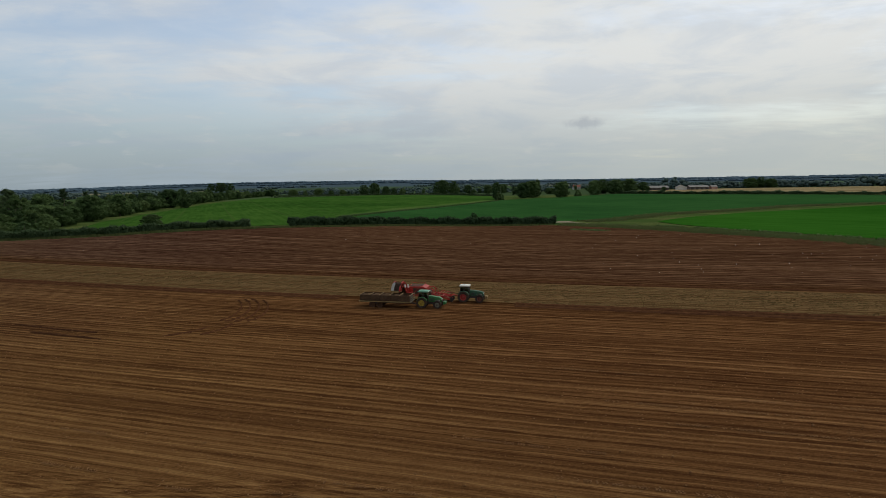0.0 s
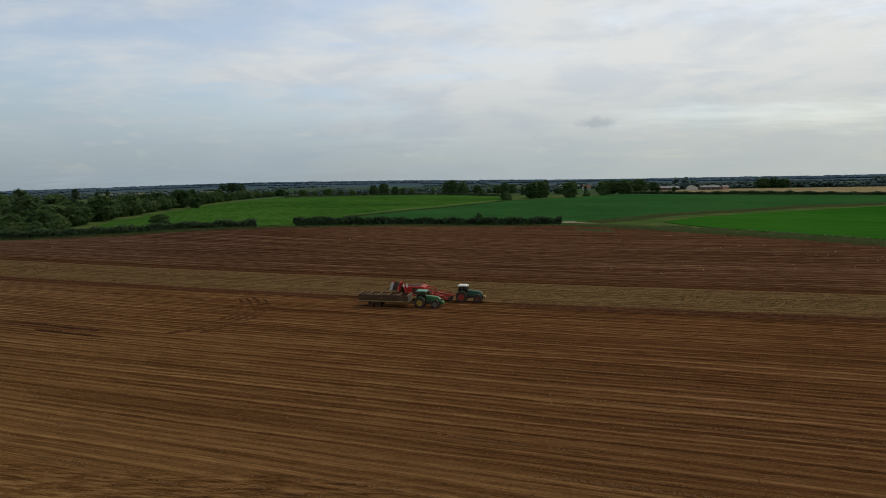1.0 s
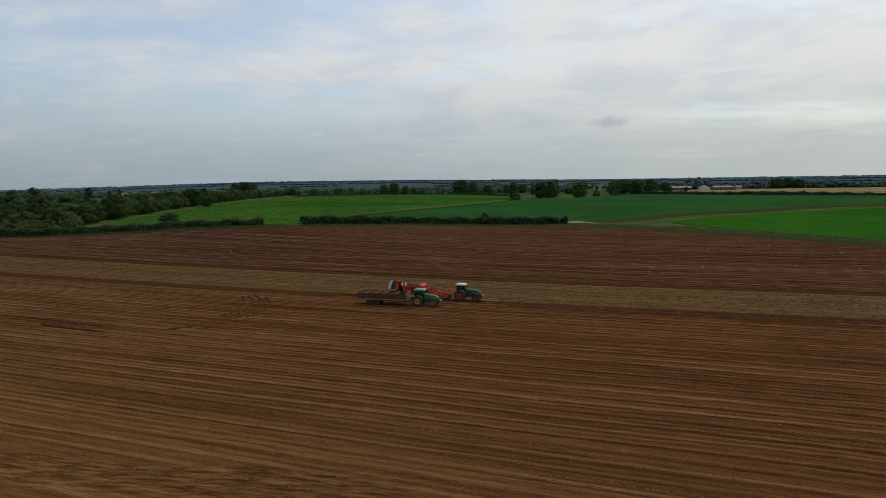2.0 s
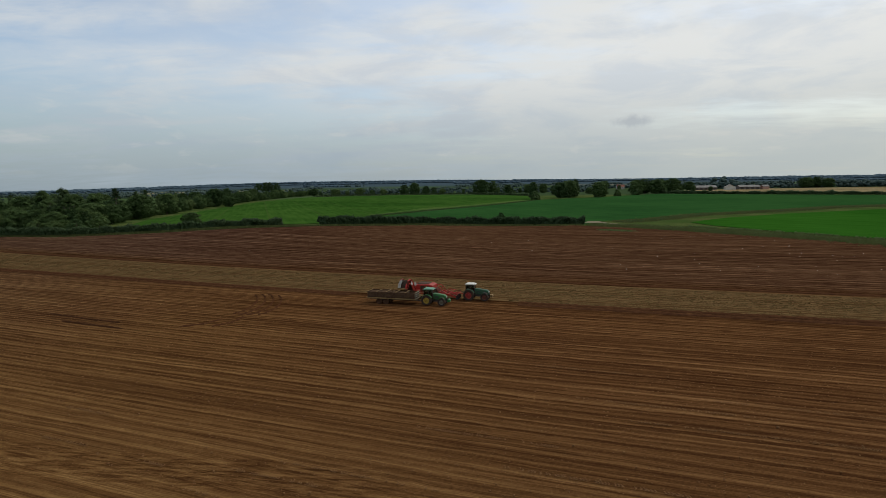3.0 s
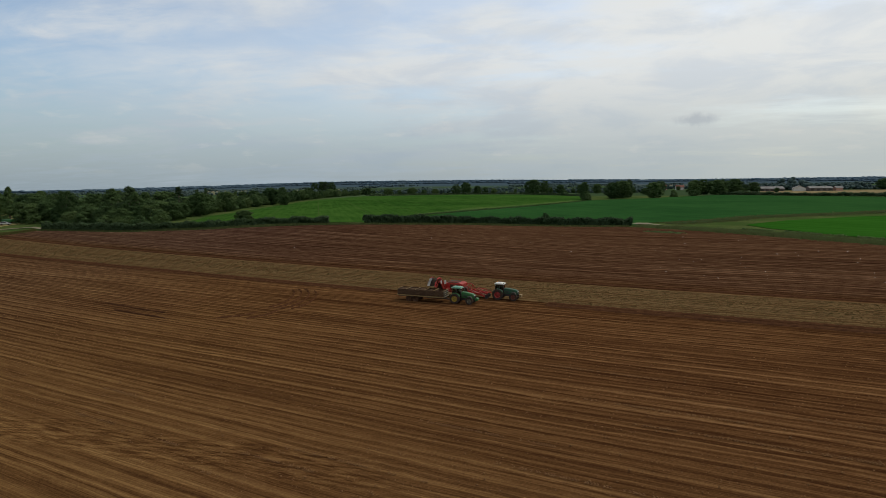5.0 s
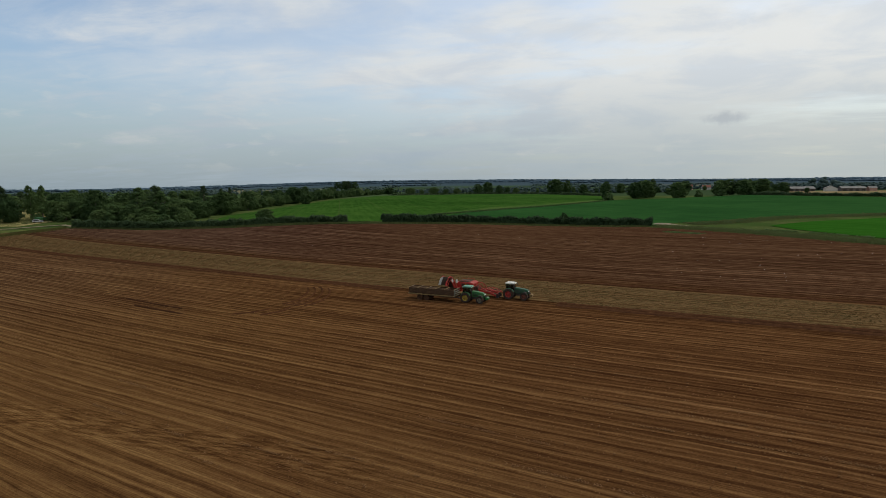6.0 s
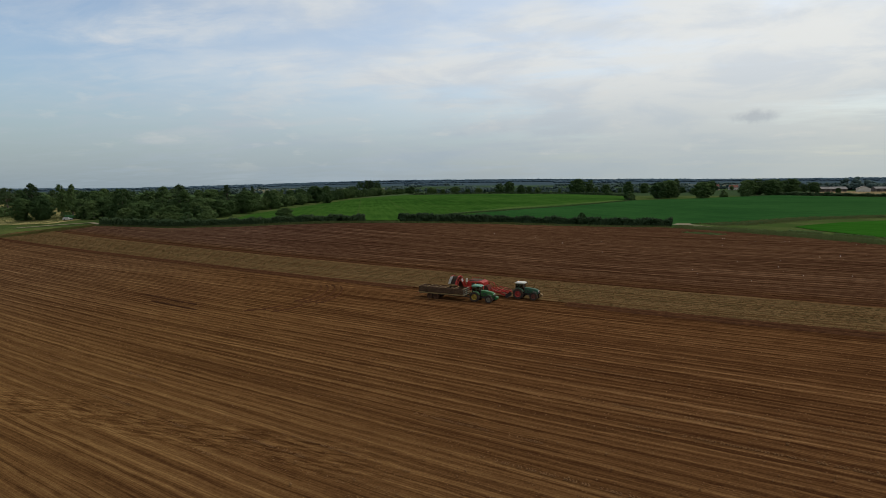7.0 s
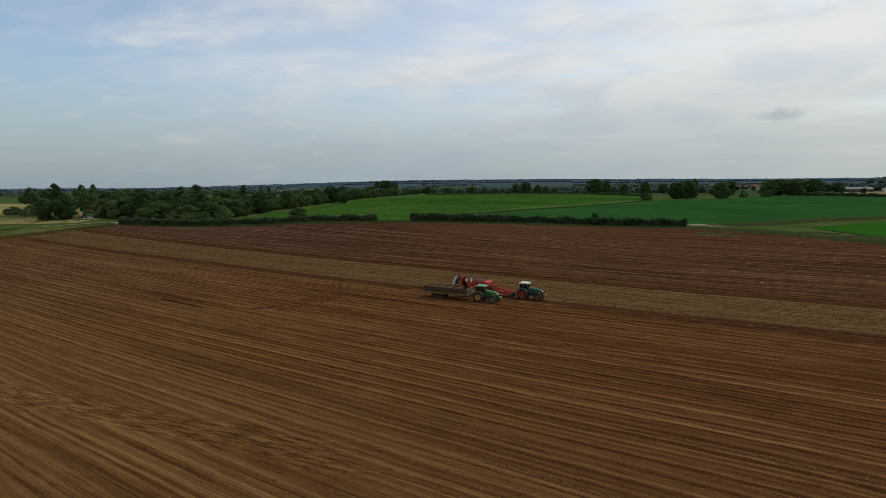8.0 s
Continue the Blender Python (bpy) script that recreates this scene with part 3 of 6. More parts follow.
def make_tree(seed, shape, height, width, mat, label, category="tree", per=110):
    """A tree of one of several growths, standing at the origin."""
    rng = np.random.default_rng(seed)
    ob = tagged(new(category.replace(" ", "_")), label, category)
    bare = {"round": 0.04, "tall": 0.05, "column": 0.06, "shrub": 0.0, "pine": 0.34}[shape]
    n = {"round": 130, "tall": 115, "column": 70, "shrub": 56, "pine": 70}[shape]
    c = []
    while len(c) < n:
        u = rng.uniform(0, 1) ** (1.6 if shape == "shrub" else 1.0)
        if shape == "round":
            w = math.sin(math.pi * (0.12 + 0.80 * u)) ** 0.75
        elif shape == "tall":
            w = (1 - u) ** 0.45 * (0.45 + 0.9 * min(1, u * 2.2)) * 0.85
        elif shape == "column":
            w = math.sin(math.pi * (0.10 + 0.86 * u)) ** 0.6
        elif shape == "pine":
            w = math.sin(math.pi * (0.2 + 0.75 * u)) ** 0.5 * (1 - 0.35 * u)
        else:
            w = math.sqrt(max(0.0, 1 - u * u)) * 0.95 + 0.05
        a, q = rng.uniform(0, 2 * math.pi), math.sqrt(rng.uniform(0.25, 1))
        lop = 1 + 0.22 * math.sin(a * 2 + seed) + 0.15 * math.sin(a * 3 + seed * 2 + u * 4)
        rad = width / 2 * w * q * lop
        c.append((rad * math.cos(a), rad * math.sin(a), height * (bare + (0.96 - bare) * u * 0.95) + 0.2))
    c = np.array(c)
    r = width * {"round": 0.098, "tall": 0.098, "column": 0.155, "shrub": 0.120, "pine": 0.092}[shape] * rng.uniform(0.45, 1.45, n)
    c[:, 2] = np.maximum(c[:, 2], r * 0.6)
    if shape in ("round", "tall"):                       # a dense heart
        hz = height * np.linspace(0.16, 0.74, 7)
        heart = np.stack([rng.normal(0, width * 0.05, 7), rng.normal(0, width * 0.05, 7), hz], 1)
        c = np.concatenate([c, heart])
        r = np.concatenate([r, width * 0.5 * (np.array([0.45, 0.62, 0.70, 0.68, 0.60, 0.48, 0.36]) if shape == "round" else np.array([0.5, 0.6, 0.55, 0.48, 0.40, 0.30, 0.22]))])
    crown_mesh("crown", rng, c, r, per, width * (0.019 if shape != "column" else 0.045), mat, ob, 0.8, (0, 0, height * 0.42))
    bm = bmesh.new()
    r0 = height * 0.022 + 0.04
    lean = rng.normal(0, 0.02, 2) * height
    mid = (lean[0], lean[1], height * 0.45)
    limb(bm, [(0, 0, -0.3), (lean[0] * 0.3, lean[1] * 0.3, height * 0.2), mid, (lean[0] * 1.6, lean[1] * 1.6, height * 0.8)], [r0 * 1.5, r0, r0 * 0.7, r0 * 0.2])
    for k in range(5 if shape != "shrub" else 3):
        a, z = rng.uniform(0, 6.28), height * rng.uniform(max(bare, 0.12), 0.55)
        e = width * 0.36
        limb(bm, [(lean[0] * z / height, lean[1] * z / height, z), (e * 0.5 * math.cos(a), e * 0.5 * math.sin(a), z + height * 0.10), (e * math.cos(a), e * math.sin(a), z + height * 0.24)], [r0 * 0.55, r0 * 0.38, r0 * 0.12], 5)
    part("trunk", bm, BARK, ob, smooth_faces=True)
    return ob


TREES = {
    "oak": make_tree(1, "round", 12, 11, LEAF, "broad dark green field tree with a dense rounded crown"),
    "ash": make_tree(2, "round", 13, 9, LEAF, "tall leafy tree with an uneven dark green crown"),
    "willow": make_tree(3, "round", 10, 10, LEAF_PALE, "grey-green willow with a loose rounded crown"),
    "birch": make_tree(4, "tall", 14, 7.5, LEAF_PALE, "slender pale green tree tapering to a ragged top"),
    "alder": make_tree(5, "tall", 14, 8, LEAF_DARK, "dark green tapering tree at the edge of a wood"),
    "poplar": make_tree(6, "column", 16, 3.8, LEAF_DARK, "narrow upright poplar standing above the wood"),
    "pine": make_tree(7, "pine", 15, 9, LEAF_DARK, "dark spreading pine with a bare lower trunk"),
    "thorn": make_tree(8, "shrub", 5, 6, LEAF, "low dense thorn bush in rough grass", "bush", 90),
    "sallow": make_tree(9, "shrub", 5.5, 7, LEAF_PALE, "low grey-green sallow bush at the wood's edge", "bush", 90),
}
HEIGHTS = {"oak": 12, "ash": 13, "willow": 10, "birch": 14, "alder": 14, "poplar": 16, "pine": 15, "thorn": 5, "sallow": 5.5}
PLACED = set()
rng = random.Random(11)


def plant(kind, x, y, height, group="", wide=1.0):
    """One tree of a kind, at its height, turned by chance; the first of a kind is the built one itself."""
    s = height / HEIGHTS[kind]
    m = pose(x, y, float(land(x, y)) - 0.15, 0, 0, rng.uniform(0, 360)) @ Matrix.Diagonal((s * wide * rng.uniform(0.9, 1.12), s * wide * rng.uniform(0.9, 1.12), s, 1))
    if kind in PLACED:
        ob = copy_thing(TREES[kind], m)
    else:
        PLACED.add(kind)
        ob = TREES[kind]
        PENDING.append((ob, m))
    if group:
        ob["group"] = group
    return ob


PENDING = []

# trees that stand apart, with their heights: the hedge's, the far fields', the meadow's
for kind, x, y, height, wide in (
        ("oak", -115.4, 190.5, 5.0, 1.3), ("ash", -1.0, 217.6, 5.0, 0.8), ("thorn", 14.5, 433.8, 6.5, 1.1), ("ash", 13, 452, 14.5, 1.0),
        ("oak", 36, 474, 13.5, 1.0), ("oak", 44, 486, 15, 1.05), ("alder", 50, 500, 16.5, 0.9), ("oak", 68, 479, 13.5, 1.1), ("thorn", 88, 515, 6, 1.2),
        ("thorn", 110, 545, 6, 1.2), ("oak", 118, 590, 15, 1.1), ("ash", 128, 600, 16, 1.2), ("oak", 139, 596, 15, 1.2)):
    plant(kind, x, y, height, "trees round the green fields", wide)
for kind, x, y, height, wide in (
        ("oak", 152, 640, 16, 1.2), ("oak", 168, 652, 16.5, 1.2), ("oak", -52, 735, 20, 1.0), ("ash", -38, 742, 18.5, 0.9), ("thorn", -8, 610, 7, 1.2), ("oak", -156, 800, 18, 0.9), ("oak", -140, 806, 13, 0.9),
        ("oak", -20, 800, 13, 1.1), ("oak", 8, 790, 13, 1.1), ("oak", 30, 800, 14, 1.1), ("ash", -180, 840, 16, 1.2), ("oak", 92, 640, 15, 1.1),
        ("ash", 176, 1075, 9, 1.2), ("oak", 196, 1068, 7.5, 1.2), ("oak", 148, 1070, 9, 1.2), ("oak", 462, 1000, 18, 1.3), ("ash", 480, 1004, 19, 1.2), ("oak", 496, 1000, 16, 1.3), ("oak", 250, 890, 14, 1.2)):
    plant(kind, x, y, height, "trees round the green fields", wide)
for kind, x, y, height, wide in (
        ("oak", -268, 191, 11.5, 0.95), ("oak", -258.5, 194, 11, 0.9), ("ash", -263, 197, 12.5, 1.0), ("pine", -343, 233, 16, 1.35), ("alder", -312, 226, 18.5, 1.0),
        ("willow", -322, 240, 11, 1.1), ("birch", -283, 222, 18, 0.62), ("birch", -272, 220, 18, 0.62), ("thorn", -270, 215, 3.4, 1.2), ("sallow", -314, 209, 3.2, 1.3),
        ("thorn", -327, 212, 4.6, 1.7), ("thorn", -336, 216, 4.4, 1.7), ("sallow", -320, 216, 4.6, 1.6), ("thorn", -304, 205, 3.6, 1.3), ("oak", -372, 262, 14, 1.2), ("oak", -392, 278, 13, 1.2),
        ("alder", -352, 268, 14, 1.1), ("oak", -330, 262, 12, 1.2), ("willow", -300, 250, 12, 1.2), ("ash", -252, 212, 13.5, 1.0), ("willow", -246, 206, 9.5, 1.1), ("sallow", -249, 199, 3.2, 1.2), ("willow", -235.9, 202.9, 9, 1.1), ("ash", -239.6, 208.7, 12, 1.0), ("oak", -230.6, 206.8, 10.9, 1.0), ("thorn", -239, 200, 4.5, 1.2), ("sallow", -229.8, 198.8, 4.2, 1.3), ("thorn", -420, 292, 5, 1.6), ("thorn", -400, 268, 3.4, 1.4)):
    plant(kind, x, y, height, "trees in the dry meadow", wide)
# tall ones that stand out over the wood
for kind, x, y, height, wide in (
        ("birch", -191.7, 203.6, 16.3, 1.1), ("alder", -181.1, 203, 16.9, 1.0), ("birch", -174, 198.6, 14.5, 1.0), ("oak", -185, 254, 12.8, 1.0), ("ash", -197, 292, 12.3, 1.0), ("poplar", -217, 277, 16.5, 1.0), ("poplar", -213, 288, 14.5, 0.8), ("poplar", -210.5, 293, 15.2, 0.85), ("ash", -213.6, 201, 15.2, 0.8),
        ("oak", -219.5, 380, 13.5, 1.0), ("ash", -225, 406, 13.5, 1.0), ("oak", -232, 398, 11, 1.1), ("oak", -203.7, 371.5, 8, 1.1), ("ash", -496, 990, 23, 1.0), ("ash", -484, 996, 25, 0.9), ("alder", -474, 990, 25, 1.0), ("ash", -465, 998, 23, 1.0)):
    plant(kind, x, y, height, "trees of the wood", wide)


def wood_edge(y):
    return float(np.interp(y, (173.6, 201, 217, 246, 286, 337, 450, 720, 900), (-150, -161, -169, -184, -195, -207, -232, -297, -325)))


def plant_wood():
    """The mixed wood behind the hedge: bushes along its edge, taller trees further in."""
    y = 180.0
    while y < 760:
        step = 7.6 + (y - 180) * 0.030
        edge = wood_edge(y)
        deep = 66 if y < 330 else 60
        x = edge - rng.uniform(2, 6)
        k = 0
        while x > edge - deep:
            into = edge - x
            if y < 215 and x < -236 or y < 196 and x < -205 or y < 186 and x < -175 or inside(x, y, [(-238, 182), (-236, 240), (-260, 262), (-380, 300), (-560, 300), (-560, 182)]):
                break
            px, py = x + rng.uniform(-2, 2), y + rng.uniform(-3, 3)
            if y > 250 and into > 14 and rng.random() < 0.12:
                x -= step * 1.2
                continue
            if y < 187 or into < 9 and y < 212:
                kind, height = rng.choice(("thorn", "sallow", "sallow", "thorn", "willow")), rng.uniform(3.6, 6.0)
            elif into < 24 or y < 196:
                kind, height = rng.choice(("willow", "oak", "oak", "ash", "willow")), rng.uniform(6.0, 9.5) if y < 300 else rng.uniform(6.5, 9.5)
            else:
                kind, height = rng.choice(("oak", "ash", "alder", "birch", "willow", "ash")), rng.choice((rng.uniform(6.5, 9.0), rng.uniform(8, 10.5), rng.uniform(10.5, 14.0))) if y < 290 else rng.choice((rng.uniform(6.5, 9), rng.uniform(7.5, 10.5), rng.uniform(8.5, 11.5)))
            plant(kind, px, py, height, "trees of the wood", rng.uniform(1.0, 1.25))
            x -= step * rng.uniform(0.85, 1.35) * (0.92 if into < 30 else 1.15)
            k += 1
        y += step * 1.0


plant_wood()


def undergrowth():
    """Scrub that fills the floor of the wood, thinner here and there."""
    r = np.random.default_rng(44)
    c, rad = [], []
    while len(c) < 3000:
        y = r.uniform(182, 700)
        into = r.uniform(3, 66)
        x = wood_edge(y) - into
        if inside(x, y, [(-238, 182), (-236, 240), (-260, 262), (-380, 300), (-560, 300), (-560, 182)]) or y < 196 and x < -205 or y < 186 and x < -175:
            continue
        if math.sin(x * 0.11 + 2) + math.sin(y * 0.07 + x * 0.03) > 1.15:
            continue
        q = r.uniform(1.0, 2.3) * (1.0 if y < 330 else 1.25)
        c.append((x, y, float(land(x, y)) + q * r.uniform(0.3, 1.3))), rad.append(q)
    ob = crown_mesh("undergrowth", r, np.array(c), np.array(rad), 26, 0.30, LEAF, None, 0.85)
    tagged(ob, "tangled green scrub on the floor of the wood", "scrub", kind="stuff")


undergrowth()
# hedgerow trees in the farmland behind the green fields
for x0, y0, x1, y1, count in ((-290, 800, -60, 860, 12), (-40, 880, 250, 760, 11), (140, 690, 235, 900, 7), (-420, 620, -300, 900, 12), (20, 600, 140, 690, 5), (-560, 360, -350, 320, 12), (-620, 450, -380, 400, 10), (-700, 560, -420, 520, 10)):
    for k in range(count):
        u = (k + rng.uniform(0.1, 0.9)) / count
        x, y = x0 + u * (x1 - x0) + rng.uniform(-8, 8), y0 + u * (y1 - y0) + rng.uniform(-10, 10)
        if abs(x - 3 - 0.158 * y) > 15:
            plant(rng.choice(("oak", "ash", "oak", "alder", "willow")), x, y, rng.uniform(6, 11.5), "far hedgerow trees", rng.uniform(1.0, 1.4))
for ob, m in PENDING:
    ob.matrix_basis = m


def hedge(name, line, height, width, label, seed, mat=LEAF, per=30, gap=0.36):
    """A field hedge along a line: uneven clumps of leaves on the ground."""
    r = np.random.default_rng(seed)
    c, rad = [], []
    for (x0, y0), (x1, y1) in zip(line, line[1:]):
        length = math.hypot(x1 - x0, y1 - y0)
        nx, ny = -(y1 - y0) / length, (x1 - x0) / length
        for k in range(int(length / gap)):
            u = (k + r.uniform(0, 1)) * gap / length
            top = height * (0.8 + 0.22 * math.sin(0.31 * (x0 + u * (x1 - x0)) + seed) * math.sin(0.11 * (y0 + k)) + r.uniform(-0.08, 0.10))
            for level in (0.25, 0.55, 0.80):
                off = r.normal(0, width * 0.2)
                x, y = x0 + u * (x1 - x0) + nx * off, y0 + u * (y1 - y0) + ny * off
                q = min(width * 0.42, top * 0.42) * r.uniform(0.5, 1.0)
                c.append((x, y, float(land(x, y)) + top * level)), rad.append(q)
    ob = crown_mesh(name, r, np.array(c), np.array(rad), per, 0.22, mat, None, 1.0, None, 0.78)
    return tagged(ob, label, "hedge")


hedge("hedge", [(-203.4, 180.5), (-160.1, 176.6), (-118.1, 175.8), (-78, 186.9)], 3.1, 2.6, "long dark green field hedge beside the ploughland", 21, LEAF_DARK)
hedge("hedge", [(-65.5, 191.8), (-29.5, 210.9), (1.2, 216.7), (31.5, 222.9)], 3.3, 2.8, "clipped dark hedge between ploughland and green fields", 22, LEAF_DARK)
hedge("hedge", [(142, 600), (187, 529), (300, 440), (420, 372), (470, 398)], 3.2, 4.2, "tall dark hedge before the barley field", 23, LEAF_DARK, 18, 0.55)
hedge("hedge", [(12, 560), (-60, 722), (-160, 792), (-255, 660)], 3.0, 3.0, "distant hedge behind the green field", 24, LEAF_DARK, 16, 1.4)


def grass_band(label, line, width, tall, count, seed, mat=STRAW):
    """Rough grass and weeds standing along a bank: tufts of bent blades."""
    r = np.random.default_rng(seed)
    p = np.array(line, float)
    seg = np.linalg.norm(np.diff(p, axis=0), axis=1)
    at = r.uniform(0, seg.sum(), count)
    k = np.minimum(np.searchsorted(np.cumsum(seg), at), len(seg) - 1)
    u = (at - np.concatenate([[0], np.cumsum(seg)])[k]) / seg[k]
    d = (p[k + 1] - p[k]) / seg[k][:, None]
    off = r.normal(0, width / 2.4, count)
    x = p[k, 0] + u * (p[k + 1, 0] - p[k, 0]) - d[:, 1] * off
    y = p[k, 1] + u * (p[k + 1, 1] - p[k, 1]) + d[:, 0] * off
    base = np.repeat(np.stack([x, y, land(x, y)], 1), 5, axis=0)
    m = len(base)
    base = base + r.normal(0, 0.22, (m, 3)) * np.array([1, 1, 0])
    a = r.uniform(0, 2 * math.pi, m)
    h = tall * r.uniform(0.35, 1.2, m)
    side, lean = np.stack([-np.sin(a), np.cos(a), 0 * a], 1), np.stack([np.cos(a), np.sin(a), 0 * a], 1)
    v = np.stack([base - side * 0.13 - [0, 0, 0.15], base + side * 0.13 - [0, 0, 0.15], base + lean * (h * 0.5)[:, None] + np.stack([0 * a, 0 * a, h], 1)], 1).reshape(-1, 3)
    ob = from_arrays("rough_grass", v, np.arange(3 * m).reshape(-1, 3), mat)
    return tagged(ob, label, "grass", kind="stuff")


grass_band("rough olive grass on the bank between two green fields", [(45.7, 233.2), (60, 243.9), (88, 274), (133.2, 297.5), (175.9, 324), (237, 338.9), (330, 356)], 6.5, 0.5, 11000, 25)
grass_band("overgrown pale grass along the edge of the ploughland", [(33.2, 218.9), (47.5, 211.8), (63.5, 196.7), (82.2, 175.3), (106.2, 145.5), (153.3, 94.2)], 7.5, 0.55, 13000, 26)
grass_band("rough grass under the field hedge", [(-202.6, 178.7), (-161.3, 175.1), (-116.3, 173.1), (-76.2, 183.3), (-61.1, 189.6), (-29, 206), (29.7, 218.1)], 1.6, 0.5, 5200, 27)
grass_band("weedy line of rough grass between the crops", [(-61.2, 245.2), (-40.7, 304.5), (-19.6, 349.5), (13, 422.8)], 1.6, 0.7, 2600, 28, LEAF)
grass_band("straggling yellow grass along the corner of the ploughland", [(-205, 178), (-213, 168), (-219, 154), (-222, 138), (-224, 124)], 5.0, 0.45, 5200, 30, YELLOW_GRASS)
grass_band("rough green weeds on the grass verge", [(-262, 157), (-240, 150), (-228, 138)], 16.0, 0.3, 2600, 33)
grass_band("rough tufts and weeds in the dry meadow", [(-330, 200), (-270, 205), (-240, 200)], 22.0, 0.30, 4200, 29)


def bank_scrub(label, line, width, count, tall, seed, mat):
    """Low weeds and brambles in uneven cushions along a bank."""
    r = np.random.default_rng(seed)
    p = np.array(line, float)
    seg = np.linalg.norm(np.diff(p, axis=0), axis=1)
    at = r.uniform(0, seg.sum(), count)
    at = at[np.sin(at * 0.35) + np.sin(at * 0.83 + 1) + r.normal(0, 0.5, count) > -0.5]
    k = np.minimum(np.searchsorted(np.cumsum(seg), at), len(seg) - 1)
    u = (at - np.concatenate([[0], np.cumsum(seg)])[k]) / seg[k]
    q = p[k] + u[:, None] * (p[k + 1] - p[k]) + r.normal(0, width / 3, (len(at), 2))
    rad = tall * r.uniform(0.4, 1.0, len(at))
    c = np.column_stack([q, land(q[:, 0], q[:, 1]) + rad * 0.2])
    ob = crown_mesh("bank_scrub", r, c, rad, 16, 0.16, mat, None, 0.7)
    tagged(ob, label, "scrub", kind="stuff")


bank_scrub("pale green weeds along the edge of the ploughland", [(36.8, 218.9), (49.3, 211.8), (64.4, 197.6), (83.1, 176.2), (107.1, 146.8), (148.5, 96.4)], 3.0, 900, 0.75, 51, LEAF_PALE)
bank_scrub("dark low brambles on the bank by the young grass", [(67.1, 210), (77.8, 199.4), (90.2, 183.3), (113.4, 151.3)], 1.6, 260, 0.6, 52, LEAF_PALE)
bank_scrub("low weeds along the bank between two green fields", [(47.5, 233.2), (63.5, 244.9), (88.8, 272.4), (132.9, 295), (177.8, 323), (237.9, 337.9), (330, 354)], 2.2, 700, 0.8, 53, LEAF)
bank_scrub("patch of low green weeds in the corner of the ploughland", [(34.1, 194.9), (44.4, 189.1)], 3.2, 420, 0.34, 54, LEAF_PALE)


def woodland_belts():
    """Far woods and hedgerows out to the ridge, too far off to tell one tree from the next."""
    r = np.random.default_rng(31)
    c, rad = [], []

    def belt(angle, dist, turn, length, height, depth, gap, solid=False):
        ax, ay = dist * math.sin(angle), dist * math.cos(angle)
        dx, dy = math.cos(angle + turn), -math.sin(angle + turn)
        for k in range(int(length / gap)):
            u = (k + r.uniform(0, 1)) * gap - length / 2
            v = r.uniform(-depth / 2, depth / 2)
            swell = math.sin(u * 0.034 + dist) + math.sin(u * 0.081 + angle * 40)
            if dist < 2300 and swell < -0.55 and not solid:
                continue
            x, y = ax + dx * u - dy * v, ay + dy * u + dx * v
            if y > 380 and 150 < x < 860 and y < 1000 and x > 150 + (650 - y) * 0.3:
                continue
            if -250 < x < 150 and y < 800 or math.hypot(x, y) > 4600 or y < 1150 and abs(x - 3 - 0.158 * y) < 20:
                continue
            z = float(land(x, y))
            tall = height * (0.85 + 0.25 * swell if dist < 2300 else 1.0)
            for lump in range(4 if dist < 1700 else 1):
                q = tall * r.uniform(0.35, 0.6) * (0.55 if dist < 1700 else 0.72 if dist < 3600 else 0.95)
                o = r.normal(0, height * 0.22, 3) if dist < 1700 else np.zeros(3)
                c.append((x + o[0], y + o[1], z + max(q * 0.5, tall * r.uniform(0.30, 0.6) + o[2]))), rad.append(q)

    for k in range(20):
        a = r.uniform(-1.35, 0.95)
        belt(a, r.uniform(860, 1500), r.normal(0, 0.35), r.uniform(120, 340), r.uniform(5, 9.5), r.uniform(4, 20), 3.4)
    for k in range(24):
        a = r.uniform(-1.4, 1.0)
        belt(a, r.uniform(1500, 2500), r.normal(0, 0.25), r.uniform(250, 600), r.uniform(6.5, 11), r.uniform(10, 60), 5.0)
    for k in range(22):
        a = r.uniform(-1.45, 1.05)
        belt(a, r.uniform(2600, 3700), r.normal(0, 0.12), r.uniform(400, 1100), r.uniform(12, 18), r.uniform(20, 120), 11.0)
    for k in range(40):
        a = -1.5 + 2.6 * k / 39
        belt(a, r.uniform(3850, 4150), r.normal(0, 0.08), 460, r.uniform(12, 19), 90, 4.0)
        belt(a + 0.03, r.uniform(2700, 3300), r.normal(0, 0.10), 330, r.uniform(10, 15), 60, 5.0)
    # belts behind the barns and behind the green fields
    for cx, cy, run, tall, deep, gap in ((590, 1035, 680, 12.0, 34, 2.0), (830, 1010, 460, 12.0, 30, 2.2), (-170, 905, 640, 7.5, 46, 2.0), (-430, 1090, 700, 8.5, 60, 2.2), (160, 1090, 520, 8.0, 40, 2.2), (-620, 820, 420, 8.0, 50, 2.2)):
        belt(math.atan2(cx, cy), math.hypot(cx, cy), -math.atan2(cx, cy) + 0.04, run, tall, deep, gap, True)
    c, rad = np.array(c), np.array(rad)
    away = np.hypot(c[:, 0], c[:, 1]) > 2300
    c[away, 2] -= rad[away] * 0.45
    # far woods carry painted haze, bluest along the ridge
    for pick, mat, words in ((~away, LEAF_FAR_HAZED, "distant dark woods and hedgerows between far fields"), (away, LEAF_RIDGE_HAZE, "woods along the far ridge, tinted blue for haze")):
        v, f = lumps(r, c[pick], rad[pick] * (1.0 if mat is LEAF_FAR_HAZED else 2.4), 0.85 if mat is LEAF_FAR_HAZED else 0.32, mat is LEAF_FAR_HAZED, 0.10)
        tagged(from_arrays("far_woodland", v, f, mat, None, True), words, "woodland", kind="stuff")


